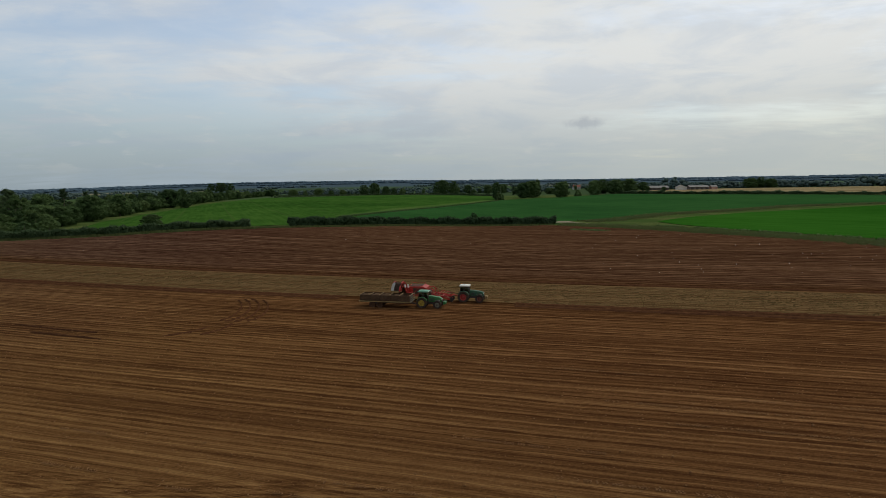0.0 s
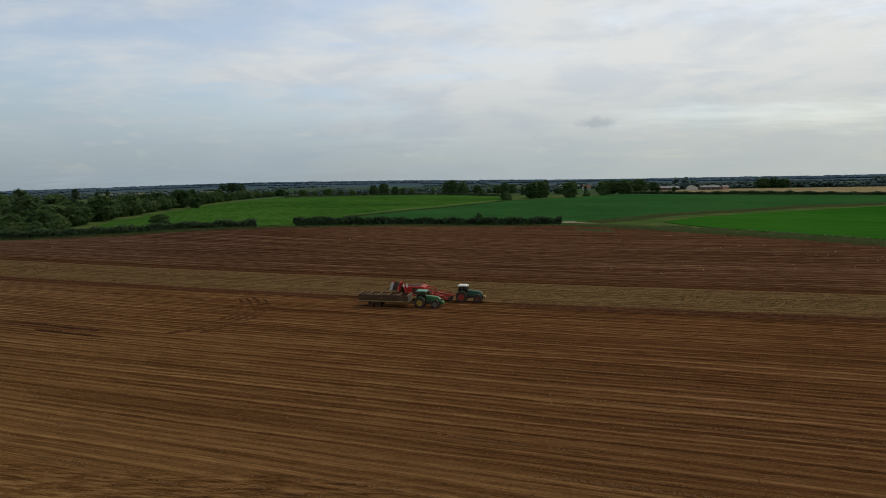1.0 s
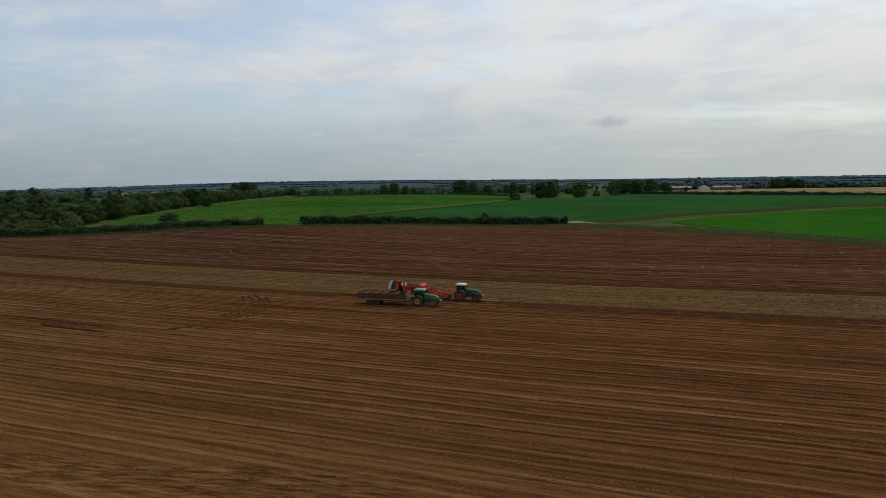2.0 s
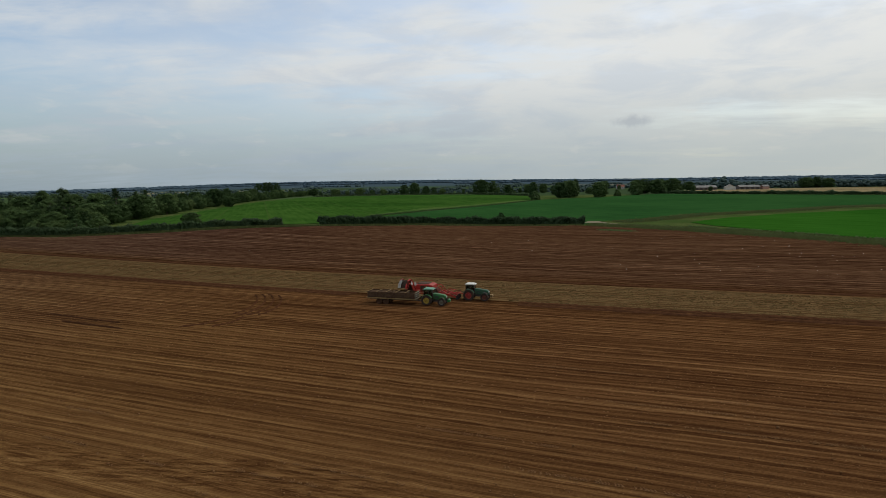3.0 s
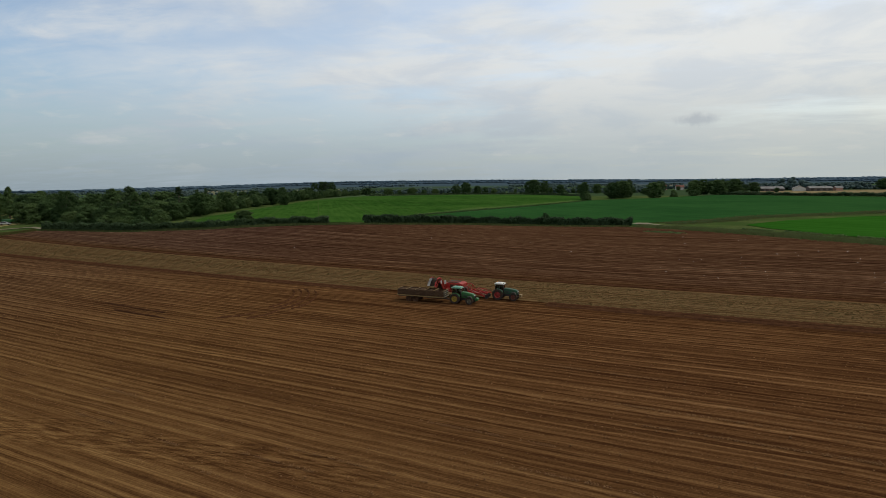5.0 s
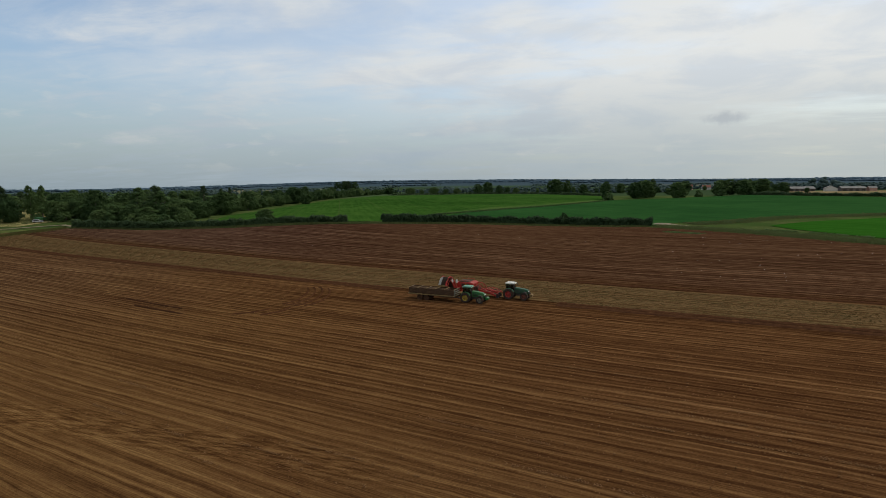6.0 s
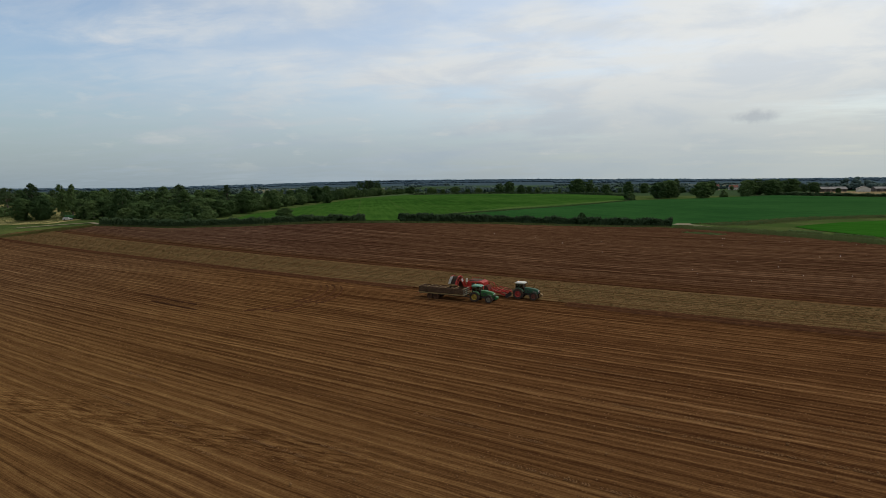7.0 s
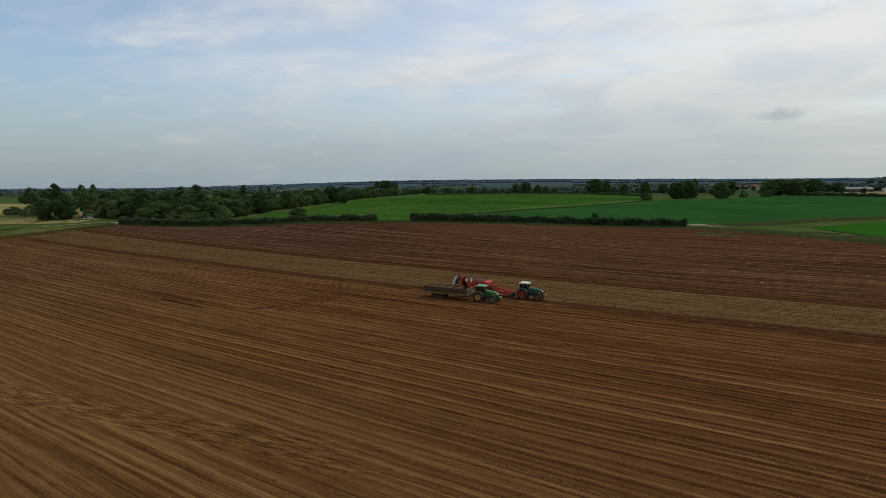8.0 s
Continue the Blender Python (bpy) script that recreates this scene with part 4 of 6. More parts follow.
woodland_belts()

# ---------------------------------------------------------------- machines
GREEN = plain_material("dark_green_paint", rgb(0.016, 0.078, 0.040), 0.6, 0, None, 0.45, 1.6)
JGREEN = plain_material("leaf_green_paint", rgb(0.016, 0.125, 0.030), 0.45, 0, None, 0.45, 1.6)
RED = plain_material("red_paint", rgb(0.40, 0.020, 0.015), 0.45, 0, None, 0.55, 1.4)
RIM_RED = plain_material("red_rim_paint", rgb(0.30, 0.022, 0.020), 0.6, 0, None, 0.5, 3.0)
YELLOW = plain_material("yellow_paint", rgb(0.34, 0.235, 0.025), 0.6, 0, None, 0.75, 3.0)
WHITE = plain_material("white_paint", rgb(0.66, 0.64, 0.57), 0.5, 0, None, 0.3, 1.5)
PALE_GREEN = plain_material("lighter_green_roof_paint", rgb(0.11, 0.27, 0.18), 0.5, 0, None, 0.25, 1.5)
RUBBER = plain_material("dusty_tyre_rubber", rgb(0.028, 0.022, 0.018), 0.9, 0, rgb(0.075, 0.038, 0.020), 0.95, 2.5)
STEEL = plain_material("dark_steel", rgb(0.045, 0.045, 0.045), 0.5, 0.6, None, 0.5, 4.0)
BELT = plain_material("earthy_web_belt", rgb(0.050, 0.032, 0.022), 0.85, 0, None, 0.6, 5.0)
TIMBER = plain_material("weathered_box_timber", rgb(0.092, 0.050, 0.024), 0.95, 0, rgb(0.046, 0.025, 0.014), 0.85, 1.6, 0.7)
OCHRE = plain_material("ochre_frame_paint", rgb(0.23, 0.150, 0.055), 0.7, 0, None, 0.7, 2.2)
LAMP = plain_material("lamp_lens", rgb(0.75, 0.75, 0.70), 0.15, 0, None, 0.1)
AMBER = plain_material("amber_lens", rgb(0.75, 0.28, 0.02), 0.2, 0, None, 0.1)
SEAT = plain_material("black_seat_cloth", rgb(0.03, 0.03, 0.032), 0.9)
EARTH = plain_material("loose_earth_and_roots", rgb(0.105, 0.058, 0.030), 0.95, 0, rgb(0.19, 0.125, 0.065), 0.7, 6.0)
DRY_EARTH = plain_material("dry_clod_earth", rgb(0.200, 0.110, 0.048), 1.0, 0, rgb(0.10, 0.045, 0.019), 0.6, 4.0, 0.0, 0.0)
GLASS = glass_material()
EARTHY_RUBBER = plain_material("earth_caked_rubber", rgb(0.050, 0.027, 0.016), 0.95, 0, rgb(0.085, 0.041, 0.020), 0.95, 2.0, 0.0, 0.1)
DUSTY_RED = plain_material("dusty_red_rim", rgb(0.13, 0.030, 0.022), 0.8, 0, None, 0.8, 2.5)
DUSTY_GREY = plain_material("dusty_grey_rim", rgb(0.15, 0.145, 0.11), 0.8, 0, None, 0.7, 2.5)


def box(bm, x0, x1, y0, y1, z0, z1, bevel=0.03):
    """A block with rounded edges."""
    got = bmesh.ops.create_cube(bm, size=1)["verts"]
    for v in got:
        v.co = Vector((x0 + (v.co.x + 0.5) * (x1 - x0), y0 + (v.co.y + 0.5) * (y1 - y0), z0 + (v.co.z + 0.5) * (z1 - z0)))
    if bevel:
        edges = list({e for v in got for e in v.link_edges})
        bmesh.ops.bevel(bm, geom=edges, offset=min(bevel, 0.45 * min(abs(x1 - x0), abs(y1 - y0), abs(z1 - z0))), segments=2, affect="EDGES", profile=0.6)


def prism(bm, outline, y0, y1, bevel=0.03):
    """A side outline of (x, z) drawn out from y0 to y1."""
    a = [bm.verts.new((x, y0, z)) for x, z in outline]
    b = [bm.verts.new((x, y1, z)) for x, z in outline]
    faces = [bm.faces.new(a), bm.faces.new(b[::-1])]
    for i in range(len(a)):
        j = (i + 1) % len(a)
        faces.append(bm.faces.new((a[j], a[i], b[i], b[j])))
    bmesh.ops.recalc_face_normals(bm, faces=faces)
    if bevel:
        bmesh.ops.bevel(bm, geom=list({e for f in faces for e in f.edges}), offset=bevel, segments=2, affect="EDGES", profile=0.6)


def rod(bm, p, q, r, sides=8):
    limb(bm, [p, q], [r, r], sides)


def bent(bm, points, r, sides=8):
    limb(bm, points, [r] * len(points), sides)


def lathe(bm, outline, at, sides=28):
    """A ring of (radius, y) turned round the axle, which lies along y."""
    rings = []
    for i in range(sides):
        a = 2 * math.pi * i / sides
        rings.append([bm.verts.new((at[0] + r * math.cos(a), at[1] + y, at[2] + r * math.sin(a))) for r, y in outline])
    for i in range(sides):
        p, q = rings[i], rings[(i + 1) % sides]
        for k in range(len(outline) - 1):
            bm.faces.new((p[k], p[k + 1], q[k + 1], q[k]))


def wheel(name, parent, x, y, r, width, rim_mat, lugs=20, side=1, tyre_mat=None):
    """A farm tyre with bars across its tread, on a dished rim with bolts."""
    w, hub = width / 2, r * 0.56
    tyre = bmesh.new()
    lathe(tyre, [(hub, -w * 0.72), (hub * 1.06, -w * 0.92), (r * 0.80, -w), (r * 0.93, -w * 0.93), (r * 0.965, -w * 0.75), (r * 0.965, w * 0.75), (r * 0.93, w * 0.93), (r * 0.80, w), (hub * 1.06, w * 0.92), (hub, w * 0.72)], (0, 0, 0), 36)
    for k in range(lugs):
        for s in (-1, 1):
            a = 2 * math.pi * (k + (0.25 if s > 0 else -0.25)) / lugs
            b = a + s * 0.16
            pts = []
            for ang, yy in ((a, s * 0.04 * w), (b, s * w * 0.95)):
                for d in (-0.022, 0.022):
                    for rr in (r * 0.95, r * 1.0 if yy * s < w * 0.5 else r * 0.97):
                        pts.append(tyre.verts.new((rr * math.cos(ang + d), yy, rr * math.sin(ang + d))))
            for q in ((0, 1, 3, 2), (4, 6, 7, 5), (0, 4, 5, 1), (2, 3, 7, 6), (1, 5, 7, 3)):
                tyre.faces.new([pts[i] for i in q])
    bmesh.ops.recalc_face_normals(tyre, faces=tyre.faces[:])
    t = part("wheel" if name == "" else name, tyre, tyre_mat or RUBBER, parent, "black tyre with dusty bar tread")
    t.location = (x, y, r - 0.05)
    rim = bmesh.new()
    o = -side
    lathe(rim, [(hub * 1.02, -w * 0.78), (hub * 0.94, -w * 0.70), (hub * 0.86, -w * 0.1 * 1), (hub * 0.55, w * 0.30 * o), (hub * 0.32, w * 0.36 * o), (hub * 0.28, w * 0.55 * o), (0.01, w * 0.58 * o)], (0, 0, 0), 28)
    lathe(rim, [(hub * 0.86, -w * 0.1), (hub * 0.94, w * 0.70), (hub * 1.02, w * 0.78)], (0, 0, 0), 28)
    for k in range(8):
        a = 2 * math.pi * k / 8
        rod(rim, (hub * 0.42 * math.cos(a), w * 0.30 * o, hub * 0.42 * math.sin(a)), (hub * 0.42 * math.cos(a), w * 0.42 * o, hub * 0.42 * math.sin(a)), hub * 0.045, 6)
    bmesh.ops.recalc_face_normals(rim, faces=rim.faces[:])
    part("rim", rim, rim_mat, t)
    return t


def tractor(label, paint, rim_mat, roof_mat, wheelbase, rear_r, front_r, tall, fenders, weight_mat, front_rim):
    """A four-wheel-drive farm tractor; x ahead, rear axle over the origin."""
    ob = tagged(new("tractor"), label, "tractor")
    wb, rz = wheelbase, rear_r - 0.05
    bm = bmesh.new()                                    # gearbox and engine block
    box(bm, -0.55, 0.75, -0.32, 0.32, rz - 0.28, rz + 0.32, 0.06)
    box(bm, 0.7, wb + 0.35, -0.26, 0.26, rz - 0.30, rz + 0.15, 0.05)
    box(bm, -0.25, 0.25, -0.85, 0.85, rz - 0.16, rz + 0.16, 0.05)
    box(bm, wb - 0.12, wb + 0.12, -0.80, 0.80, front_r - 0.17, front_r + 0.07, 0.04)
    part("chassis", bm, STEEL, ob)
    hood_top, hood_front = rz + 1.02, wb + 0.62
    bm = bmesh.new()
    prism(bm, [(0.95, rz + 0.12), (0.95, hood_top + 0.06), (1.6, hood_top + 0.03), (hood_front - 0.35, hood_top - 0.14), (hood_front - 0.06, hood_top - 0.30), (hood_front, hood_top - 0.55), (hood_front - 0.04, rz + 0.02), (wb - 0.5, rz + 0.10)], -0.42, 0.42, 0.09)
    hood = part("hood", bm, paint, ob, "", True)
    bm = bmesh.new()
    box(bm, hood_front - 0.03, hood_front + 0.025, -0.30, 0.30, rz + 0.10, hood_top - 0.58, 0.015)
    for k in range(5):
        box(bm, hood_front + 0.02, hood_front + 0.04, -0.27, 0.27, rz + 0.14 + 0.07 * k, rz + 0.165 + 0.07 * k, 0)
    part("grille", bm, STEEL, hood, "black slatted grille")
    for s in (-1, 1):
        bm = bmesh.new()
        box(bm, hood_front - 0.10, hood_front + 0.02, s * 0.22 - 0.11, s * 0.22 + 0.11, hood_top - 0.52, hood_top - 0.38, 0.03)
        part("headlight", bm, LAMP, hood, "clear headlight")
        bm = bmesh.new()
        for k in range(6):
            box(bm, 1.25 + 0.12 * k, 1.32 + 0.12 * k, s * 0.43 - 0.012, s * 0.43 + 0.012, rz + 0.30, rz + 0.72, 0)
        part("side_vent", bm, STEEL, hood, "black cooling slats")
    # cab
    z0, z1 = rz + 0.15, tall - 0.20
    bm = bmesh.new()
    corners = {"a": (-0.62, 0.60), "b": (0.22, 0.74), "c": (1.00, 0.56)}
    tops = {"a": (-0.50, 0.62), "b": (0.22, 0.68), "c": (0.82, 0.58)}
    for s in (-1, 1):
        for k in corners:
            rod(bm, (corners[k][0], s * corners[k][1], z0 + (0.45 if k == "a" else 0.0)), (tops[k][0], s * tops[k][1], z1), 0.045, 6)
        rod(bm, (tops["a"][0], s * tops["a"][1], z1), (tops["c"][0], s * tops["c"][1], z1), 0.045, 6)
        rod(bm, (corners["b"][0], s * corners["b"][1], z0), (corners["c"][0], s * corners["c"][1], z0), 0.05, 6)
    for k in "ac":
        rod(bm, (tops[k][0], -tops[k][1], z1), (tops[k][0], tops[k][1], z1), 0.045, 6)
    box(bm, -0.65, 1.0, -0.62, 0.62, z0 - 0.10, z0 + 0.03, 0.04)
    box(bm, 0.80, 1.02, -0.50, 0.50, z0, z0 + 0.62, 0.06)
    cab = part("cab_frame", bm, STEEL, ob)
    for s in (-1, 1):
        for p, q, lift in (("a", "b", 0.45), ("b", "c", 0.0)):
            bm = bmesh.new()
            f = [bm.verts.new(c) for c in ((corners[p][0], s * corners[p][1], z0 + lift), (corners[q][0], s * corners[q][1], z0), (tops[q][0], s * tops[q][1], z1), (tops[p][0], s * tops[p][1], z1))]
            bmesh.ops.solidify(bm, geom=[bm.faces.new(f)], thickness=0.008)
            part("window_pane", bm, GLASS, cab, "tinted cab glass").visible_shadow = False
    for k, lift in (("a", 0.45), ("c", 0.60)):
        bm = bmesh.new()
        f = [bm.verts.new(c) for c in ((corners[k][0], -corners[k][1], z0 + lift), (corners[k][0], corners[k][1], z0 + lift), (tops[k][0], tops[k][1], z1), (tops[k][0], -tops[k][1], z1))]
        bmesh.ops.solidify(bm, geom=[bm.faces.new(f)], thickness=0.008)
        part("window_pane", bm, GLASS, cab, "tinted cab glass").visible_shadow = False
    bm = bmesh.new()
    prism(bm, [(-0.68, z1 - 0.02), (-0.70, z1 + 0.12), (-0.45, z1 + 0.20), (0.65, z1 + 0.20), (0.98, z1 + 0.10), (1.02, z1 - 0.02)], -0.74, 0.74, 0.06)
    roof = part("roof", bm, roof_mat, ob, "", True)
    bm = bmesh.new()
    box(bm, -0.30, 0.35, -0.34, 0.34, z1 + 0.19, z1 + 0.225, 0.012)
    part("roof_hatch", bm, roof_mat, roof)
    for x in (-0.70, 1.00):
        for s in (-1, 1):
            bm = bmesh.new()
            box(bm, x - 0.05, x + 0.05, s * 0.52 - 0.10, s * 0.52 + 0.10, z1 + 0.0, z1 + 0.10, 0.02)
            part("work_lamp", bm, LAMP, roof, "small clear work lamp")
    bm = bmesh.new()
    lathe(bm, [(0.06, 0), (0.065, 0.10), (0.045, 0.16), (0.001, 0.17)], (0, 0, 0), 12)
    bmesh.ops.rotate(bm, verts=bm.verts[:], cent=(0, 0, 0), matrix=Matrix.Rotation(radians(90), 3, "X"))
    bmesh.ops.translate(bm, verts=bm.verts[:], vec=(-0.50, 0.58, z1 + 0.18))
    part("beacon", bm, AMBER, roof, "amber beacon")
    bm = bmesh.new()                                    # seat and wheel inside
    box(bm, -0.30, 0.22, -0.26, 0.26, z0 + 0.35, z0 + 0.48, 0.05)
    box(bm, -0.36, -0.24, -0.25, 0.25, z0 + 0.45, z0 + 1.0, 0.05)
    box(bm, -0.15, 0.05, -0.12, 0.12, z0, z0 + 0.36, 0.02)
    part("driver_seat", bm, SEAT, ob, "empty black seat")
    bm = bmesh.new()
    ring = [(0.58 + 0.10 * math.sin(a), 0.19 * math.cos(a), z0 + 0.78 + 0.16 * math.sin(a)) for a in (2 * math.pi * k / 16 for k in range(17))]
    bent(bm, ring, 0.016, 6)
    rod(bm, (0.58, 0, z0 + 0.78), (0.84, 0, z0 + 0.5), 0.03, 6)
    part("steering_wheel", bm, SEAT, ob)
    for s in (-1, 1):                                   # mudguards
        bm = bmesh.new()
        arc = [(rear_r * 1.08 * math.cos(a), rz + rear_r * 1.08 * math.sin(a)) for a in (radians(d) for d in range(25, 166, 14))]
        inner = [(x * 0.965, rz + (z - rz) * 0.965) for x, z in arc[::-1]]
        prism(bm, arc + inner, s * 0.60, s * 1.12, 0.012)
        part("mudguard", bm, fenders, ob, "", True)
        bm = bmesh.new()
        arc = [(wb + front_r * 1.10 * math.cos(a), front_r + front_r * 1.10 * math.sin(a)) for a in (radians(d) for d in range(50, 146, 16))]
        inner = [(wb + (x - wb) * 0.96, front_r + (z - front_r) * 0.96) for x, z in arc[::-1]]
        prism(bm, arc + inner, s * 0.72, s * 1.08, 0.010)
        part("front_mudguard", bm, STEEL, ob, "", True)
        bm = bmesh.new()
        for k in range(3):
            box(bm, 0.42, 0.80, s * 0.72 - 0.14, s * 0.72 + 0.14, 0.45 + 0.27 * k, 0.48 + 0.27 * k, 0.01)
        for x in (0.42, 0.80):
            rod(bm, (x, s * 0.80, 0.42), (x, s * 0.74, z0), 0.018, 6)
        part("step_ladder", bm, STEEL, ob)
        bm = bmesh.new()
        bent(bm, [(0.84, s * 0.60, z1 - 0.1), (0.98, s * 0.98, z1 - 0.1), (0.98, s * 1.02, z1 - 0.18)], 0.014, 6)
        box(bm, 0.95, 1.0, s * 1.02 - 0.10, s * 1.02 + 0.10, z1 - 0.52, z1 - 0.16, 0.02)
        part("mirror", bm, STEEL, ob, "black wing mirror")
        wheel("rear_wheel", ob, 0, s * 0.92, rear_r, 0.56, rim_mat, 20, -s)
        wheel("front_wheel", ob, wb, s * 0.90, front_r, 0.46, front_rim, 18, -s)
    bm = bmesh.new()
    bent(bm, [(0.98, -0.50, rz + 0.55), (0.98, -0.54, rz + 0.9), (0.98, -0.54, tall - 0.12), (0.92, -0.56, tall + 0.02)], 0.055, 10)
    part("exhaust_pipe", bm, STEEL, ob)
    bm = bmesh.new()                                    # front linkage and weight
    rod(bm, (wb + 0.3, -0.28, 0.70), (wb + 0.95, -0.36, 0.62), 0.045, 6)
    rod(bm, (wb + 0.3, 0.28, 0.70), (wb + 0.95, 0.36, 0.62), 0.045, 6)
    rod(bm, (wb + 0.4, 0, 1.05), (wb + 0.85, 0, 0.95), 0.04, 6)
    part("front_linkage", bm, STEEL, ob)
    bm = bmesh.new()
    prism(bm, [(wb + 0.82, 0.55), (wb + 0.82, 1.02), (wb + 1.12, 1.05), (wb + 1.30, 0.90), (wb + 1.26, 0.60)], -0.42, 0.42, 0.05)
    part("front_weight", bm, weight_mat, ob)
    bm = bmesh.new()                                    # rear linkage
    for s in (-1, 1):
        rod(bm, (-0.4, s * 0.25, rz - 0.25), (-1.15, s * 0.42, rz - 0.32), 0.04, 6)
        rod(bm, (-0.35, s * 0.35, rz + 0.45), (-0.85, s * 0.38, rz - 0.28), 0.03, 6)
    rod(bm, (-0.5, 0, rz - 0.42), (-1.15, 0, rz - 0.45), 0.05, 6)
    part("rear_linkage", bm, STEEL, ob)
    return ob


HEADING = -8.0
pulling = tractor("dark green tractor with red rims and a white cab roof", GREEN, RIM_RED, WHITE, 2.72, 0.95, 0.70, 2.84, GREEN, OCHRE, DUSTY_RED)
pulling.matrix_basis = pose(-0.35, 92.65, 0.0, 0, 0, HEADING)
hauling = tractor("bright green tractor with yellow rims coupled to a trailer", JGREEN, YELLOW, PALE_GREEN, 2.55, 0.88, 0.66, 2.72, JGREEN, JGREEN, DUSTY_GREY)
hauling.matrix_basis = pose(-6.85, 88.35, 0.0, 0, 0, HEADING)
for machine in (pulling, hauling):
    machine["group"] = "tractors at the harvest"


def flat_trailer():
    """A long four-wheeled flat trailer; x ahead, middle of the bogie over the origin."""
    ob = tagged(new("flatbed_trailer"), "long flat farm trailer with an ochre frame edge", "trailer")
    bm = bmesh.new()
    for s in (-1, 1):
        box(bm, -2.7, 5.7, s * 0.45 - 0.06, s * 0.45 + 0.06, 0.74, 1.02, 0.01)
    for x in (-2.4, -1.2, 0.0, 1.4, 2.8, 4.2, 5.4):
        box(bm, x - 0.05, x + 0.05, -1.16, 1.16, 0.88, 1.03, 0.01)
    part("chassis", bm, STEEL, ob)
    bm = bmesh.new()
    for s in (-1, 1):
        box(bm, -2.80, 5.80, s * 1.21 - 0.04, s * 1.21 + 0.04, 0.96, 1.14, 0.015)
    for x in (-2.80, 5.80):
        box(bm, x - 0.04, x + 0.04, -1.17, 1.17, 0.96, 1.14, 0.015)
    part("side_rail", bm, OCHRE, ob, "ochre painted edge rail")
    for k in range(8):
        bm = bmesh.new()
        box(bm, -2.75, 5.75, -1.16 + 0.29 * k + 0.008, -1.16 + 0.29 * (k + 1) - 0.008, 1.04, 1.11, 0.006)
        part("deck_plank", bm, TIMBER, ob)
    bm = bmesh.new()
    for y in (-1.1, 0.0, 1.1):
        rod(bm, (5.88, y, 1.0), (5.92, y, 2.15), 0.04, 6)
    for z in (1.10, 1.45, 1.8, 2.15):
        rod(bm, (5.9, -1.15, z), (5.9, 1.15, z), 0.035, 6)
    part("headboard", bm, plain_material("grey_green_steel", rgb(0.20, 0.21, 0.16), 0.6, 0, None, 0.5), ob, "grey-green tubular headboard")
    bm = bmesh.new()
    for s in (-1, 1):
        rod(bm, (5.5, s * 0.45, 0.84), (6.4, 0, 0.62), 0.06, 6)
    rod(bm, (6.2, 0, 0.62), (6.6, 0, 0.60), 0.06, 6)
    part("drawbar", bm, STEEL, ob)
    bm = bmesh.new()
    for x in (-0.62, 0.62):
        box(bm, x - 0.06, x + 0.06, -0.95, 0.95, 0.46, 0.60, 0.01)
    box(bm, -0.8, 0.8, -0.55, -0.40, 0.58, 0.78, 0.02), box(bm, -0.8, 0.8, 0.40, 0.55, 0.58, 0.78, 0.02)
    part("bogie", bm, STEEL, ob)
    for s in (-1, 1):
        for x in (-0.62, 0.62):
            wheel("wheel", ob, x, s * 0.98, 0.54, 0.40, EARTHY_RUBBER, 16, -s, EARTHY_RUBBER)
    for s in (-1, 1):
        bm = bmesh.new()
        box(bm, -2.87, -2.835, s * 0.95 - 0.18, s * 0.95 + 0.18, 0.84, 0.96, 0.01)
        part("tail_lamp", bm, RIM_RED, ob, "red tail lamp")
    return ob


trailer = flat_trailer()
TRAIL = pose(-14.35, 88.75, 0.0, 0, 0, HEADING)
trailer.matrix_basis = TRAIL


def wooden_box():
    """An open slatted bulk box with corner posts and bearers, part filled with earth and roots."""
    ob = tagged(new("wooden_box"), "open slatted brown wooden bulk box on the trailer", "box", "boxes on the trailer")
    L, W, H = 1.62, 2.30, 0.98
    for s in (-1, 1):
        for k in range(5):
            z = 0.10 + 0.175 * k
            bm = bmesh.new()
            box(bm, -L / 2, L / 2, s * W / 2 - 0.018, s * W / 2 + 0.018, z, z + 0.16, 0.004)
            part("slat", bm, TIMBER, ob)
            bm = bmesh.new()
            box(bm, s * L / 2 - 0.018, s * L / 2 + 0.018, -W / 2 + 0.02, W / 2 - 0.02, z, z + 0.16, 0.004)
            part("slat", bm, TIMBER, ob)
        for q in (-1, 1):
            bm = bmesh.new()
            box(bm, s * (L / 2 - 0.06) - 0.04, s * (L / 2 - 0.06) + 0.04, q * (W / 2 - 0.06) - 0.04, q * (W / 2 - 0.06) + 0.04, 0.05, H, 0.006)
            part("corner_post", bm, TIMBER, ob)
        bm = bmesh.new()
        box(bm, s * (L / 2) - 0.03, s * (L / 2) + 0.03, -W / 2, W / 2, H - 0.02, H + 0.045, 0.006)
        part("top_rail", bm, OCHRE, ob, "paler top rail")
    for y in (-0.9, 0, 0.9):
        bm = bmesh.new()
        box(bm, -L / 2, L / 2, y - 0.05, y + 0.05, 0.0, 0.10, 0.006)
        part("bearer", bm, TIMBER, ob)
    bm = bmesh.new()
    box(bm, -L / 2 + 0.02, L / 2 - 0.02, -W / 2 + 0.02, W / 2 - 0.02, 0.10, 0.13, 0)
    part("floor_board", bm, TIMBER, ob)
    return ob


crate = wooden_box()
for k in range(5):
    m = TRAIL @ pose(-1.86 + 1.68 * k, 0, 1.112)
    one = crate if k == 0 else copy_thing(crate, m)
    if k == 0:
        crate.matrix_basis = m


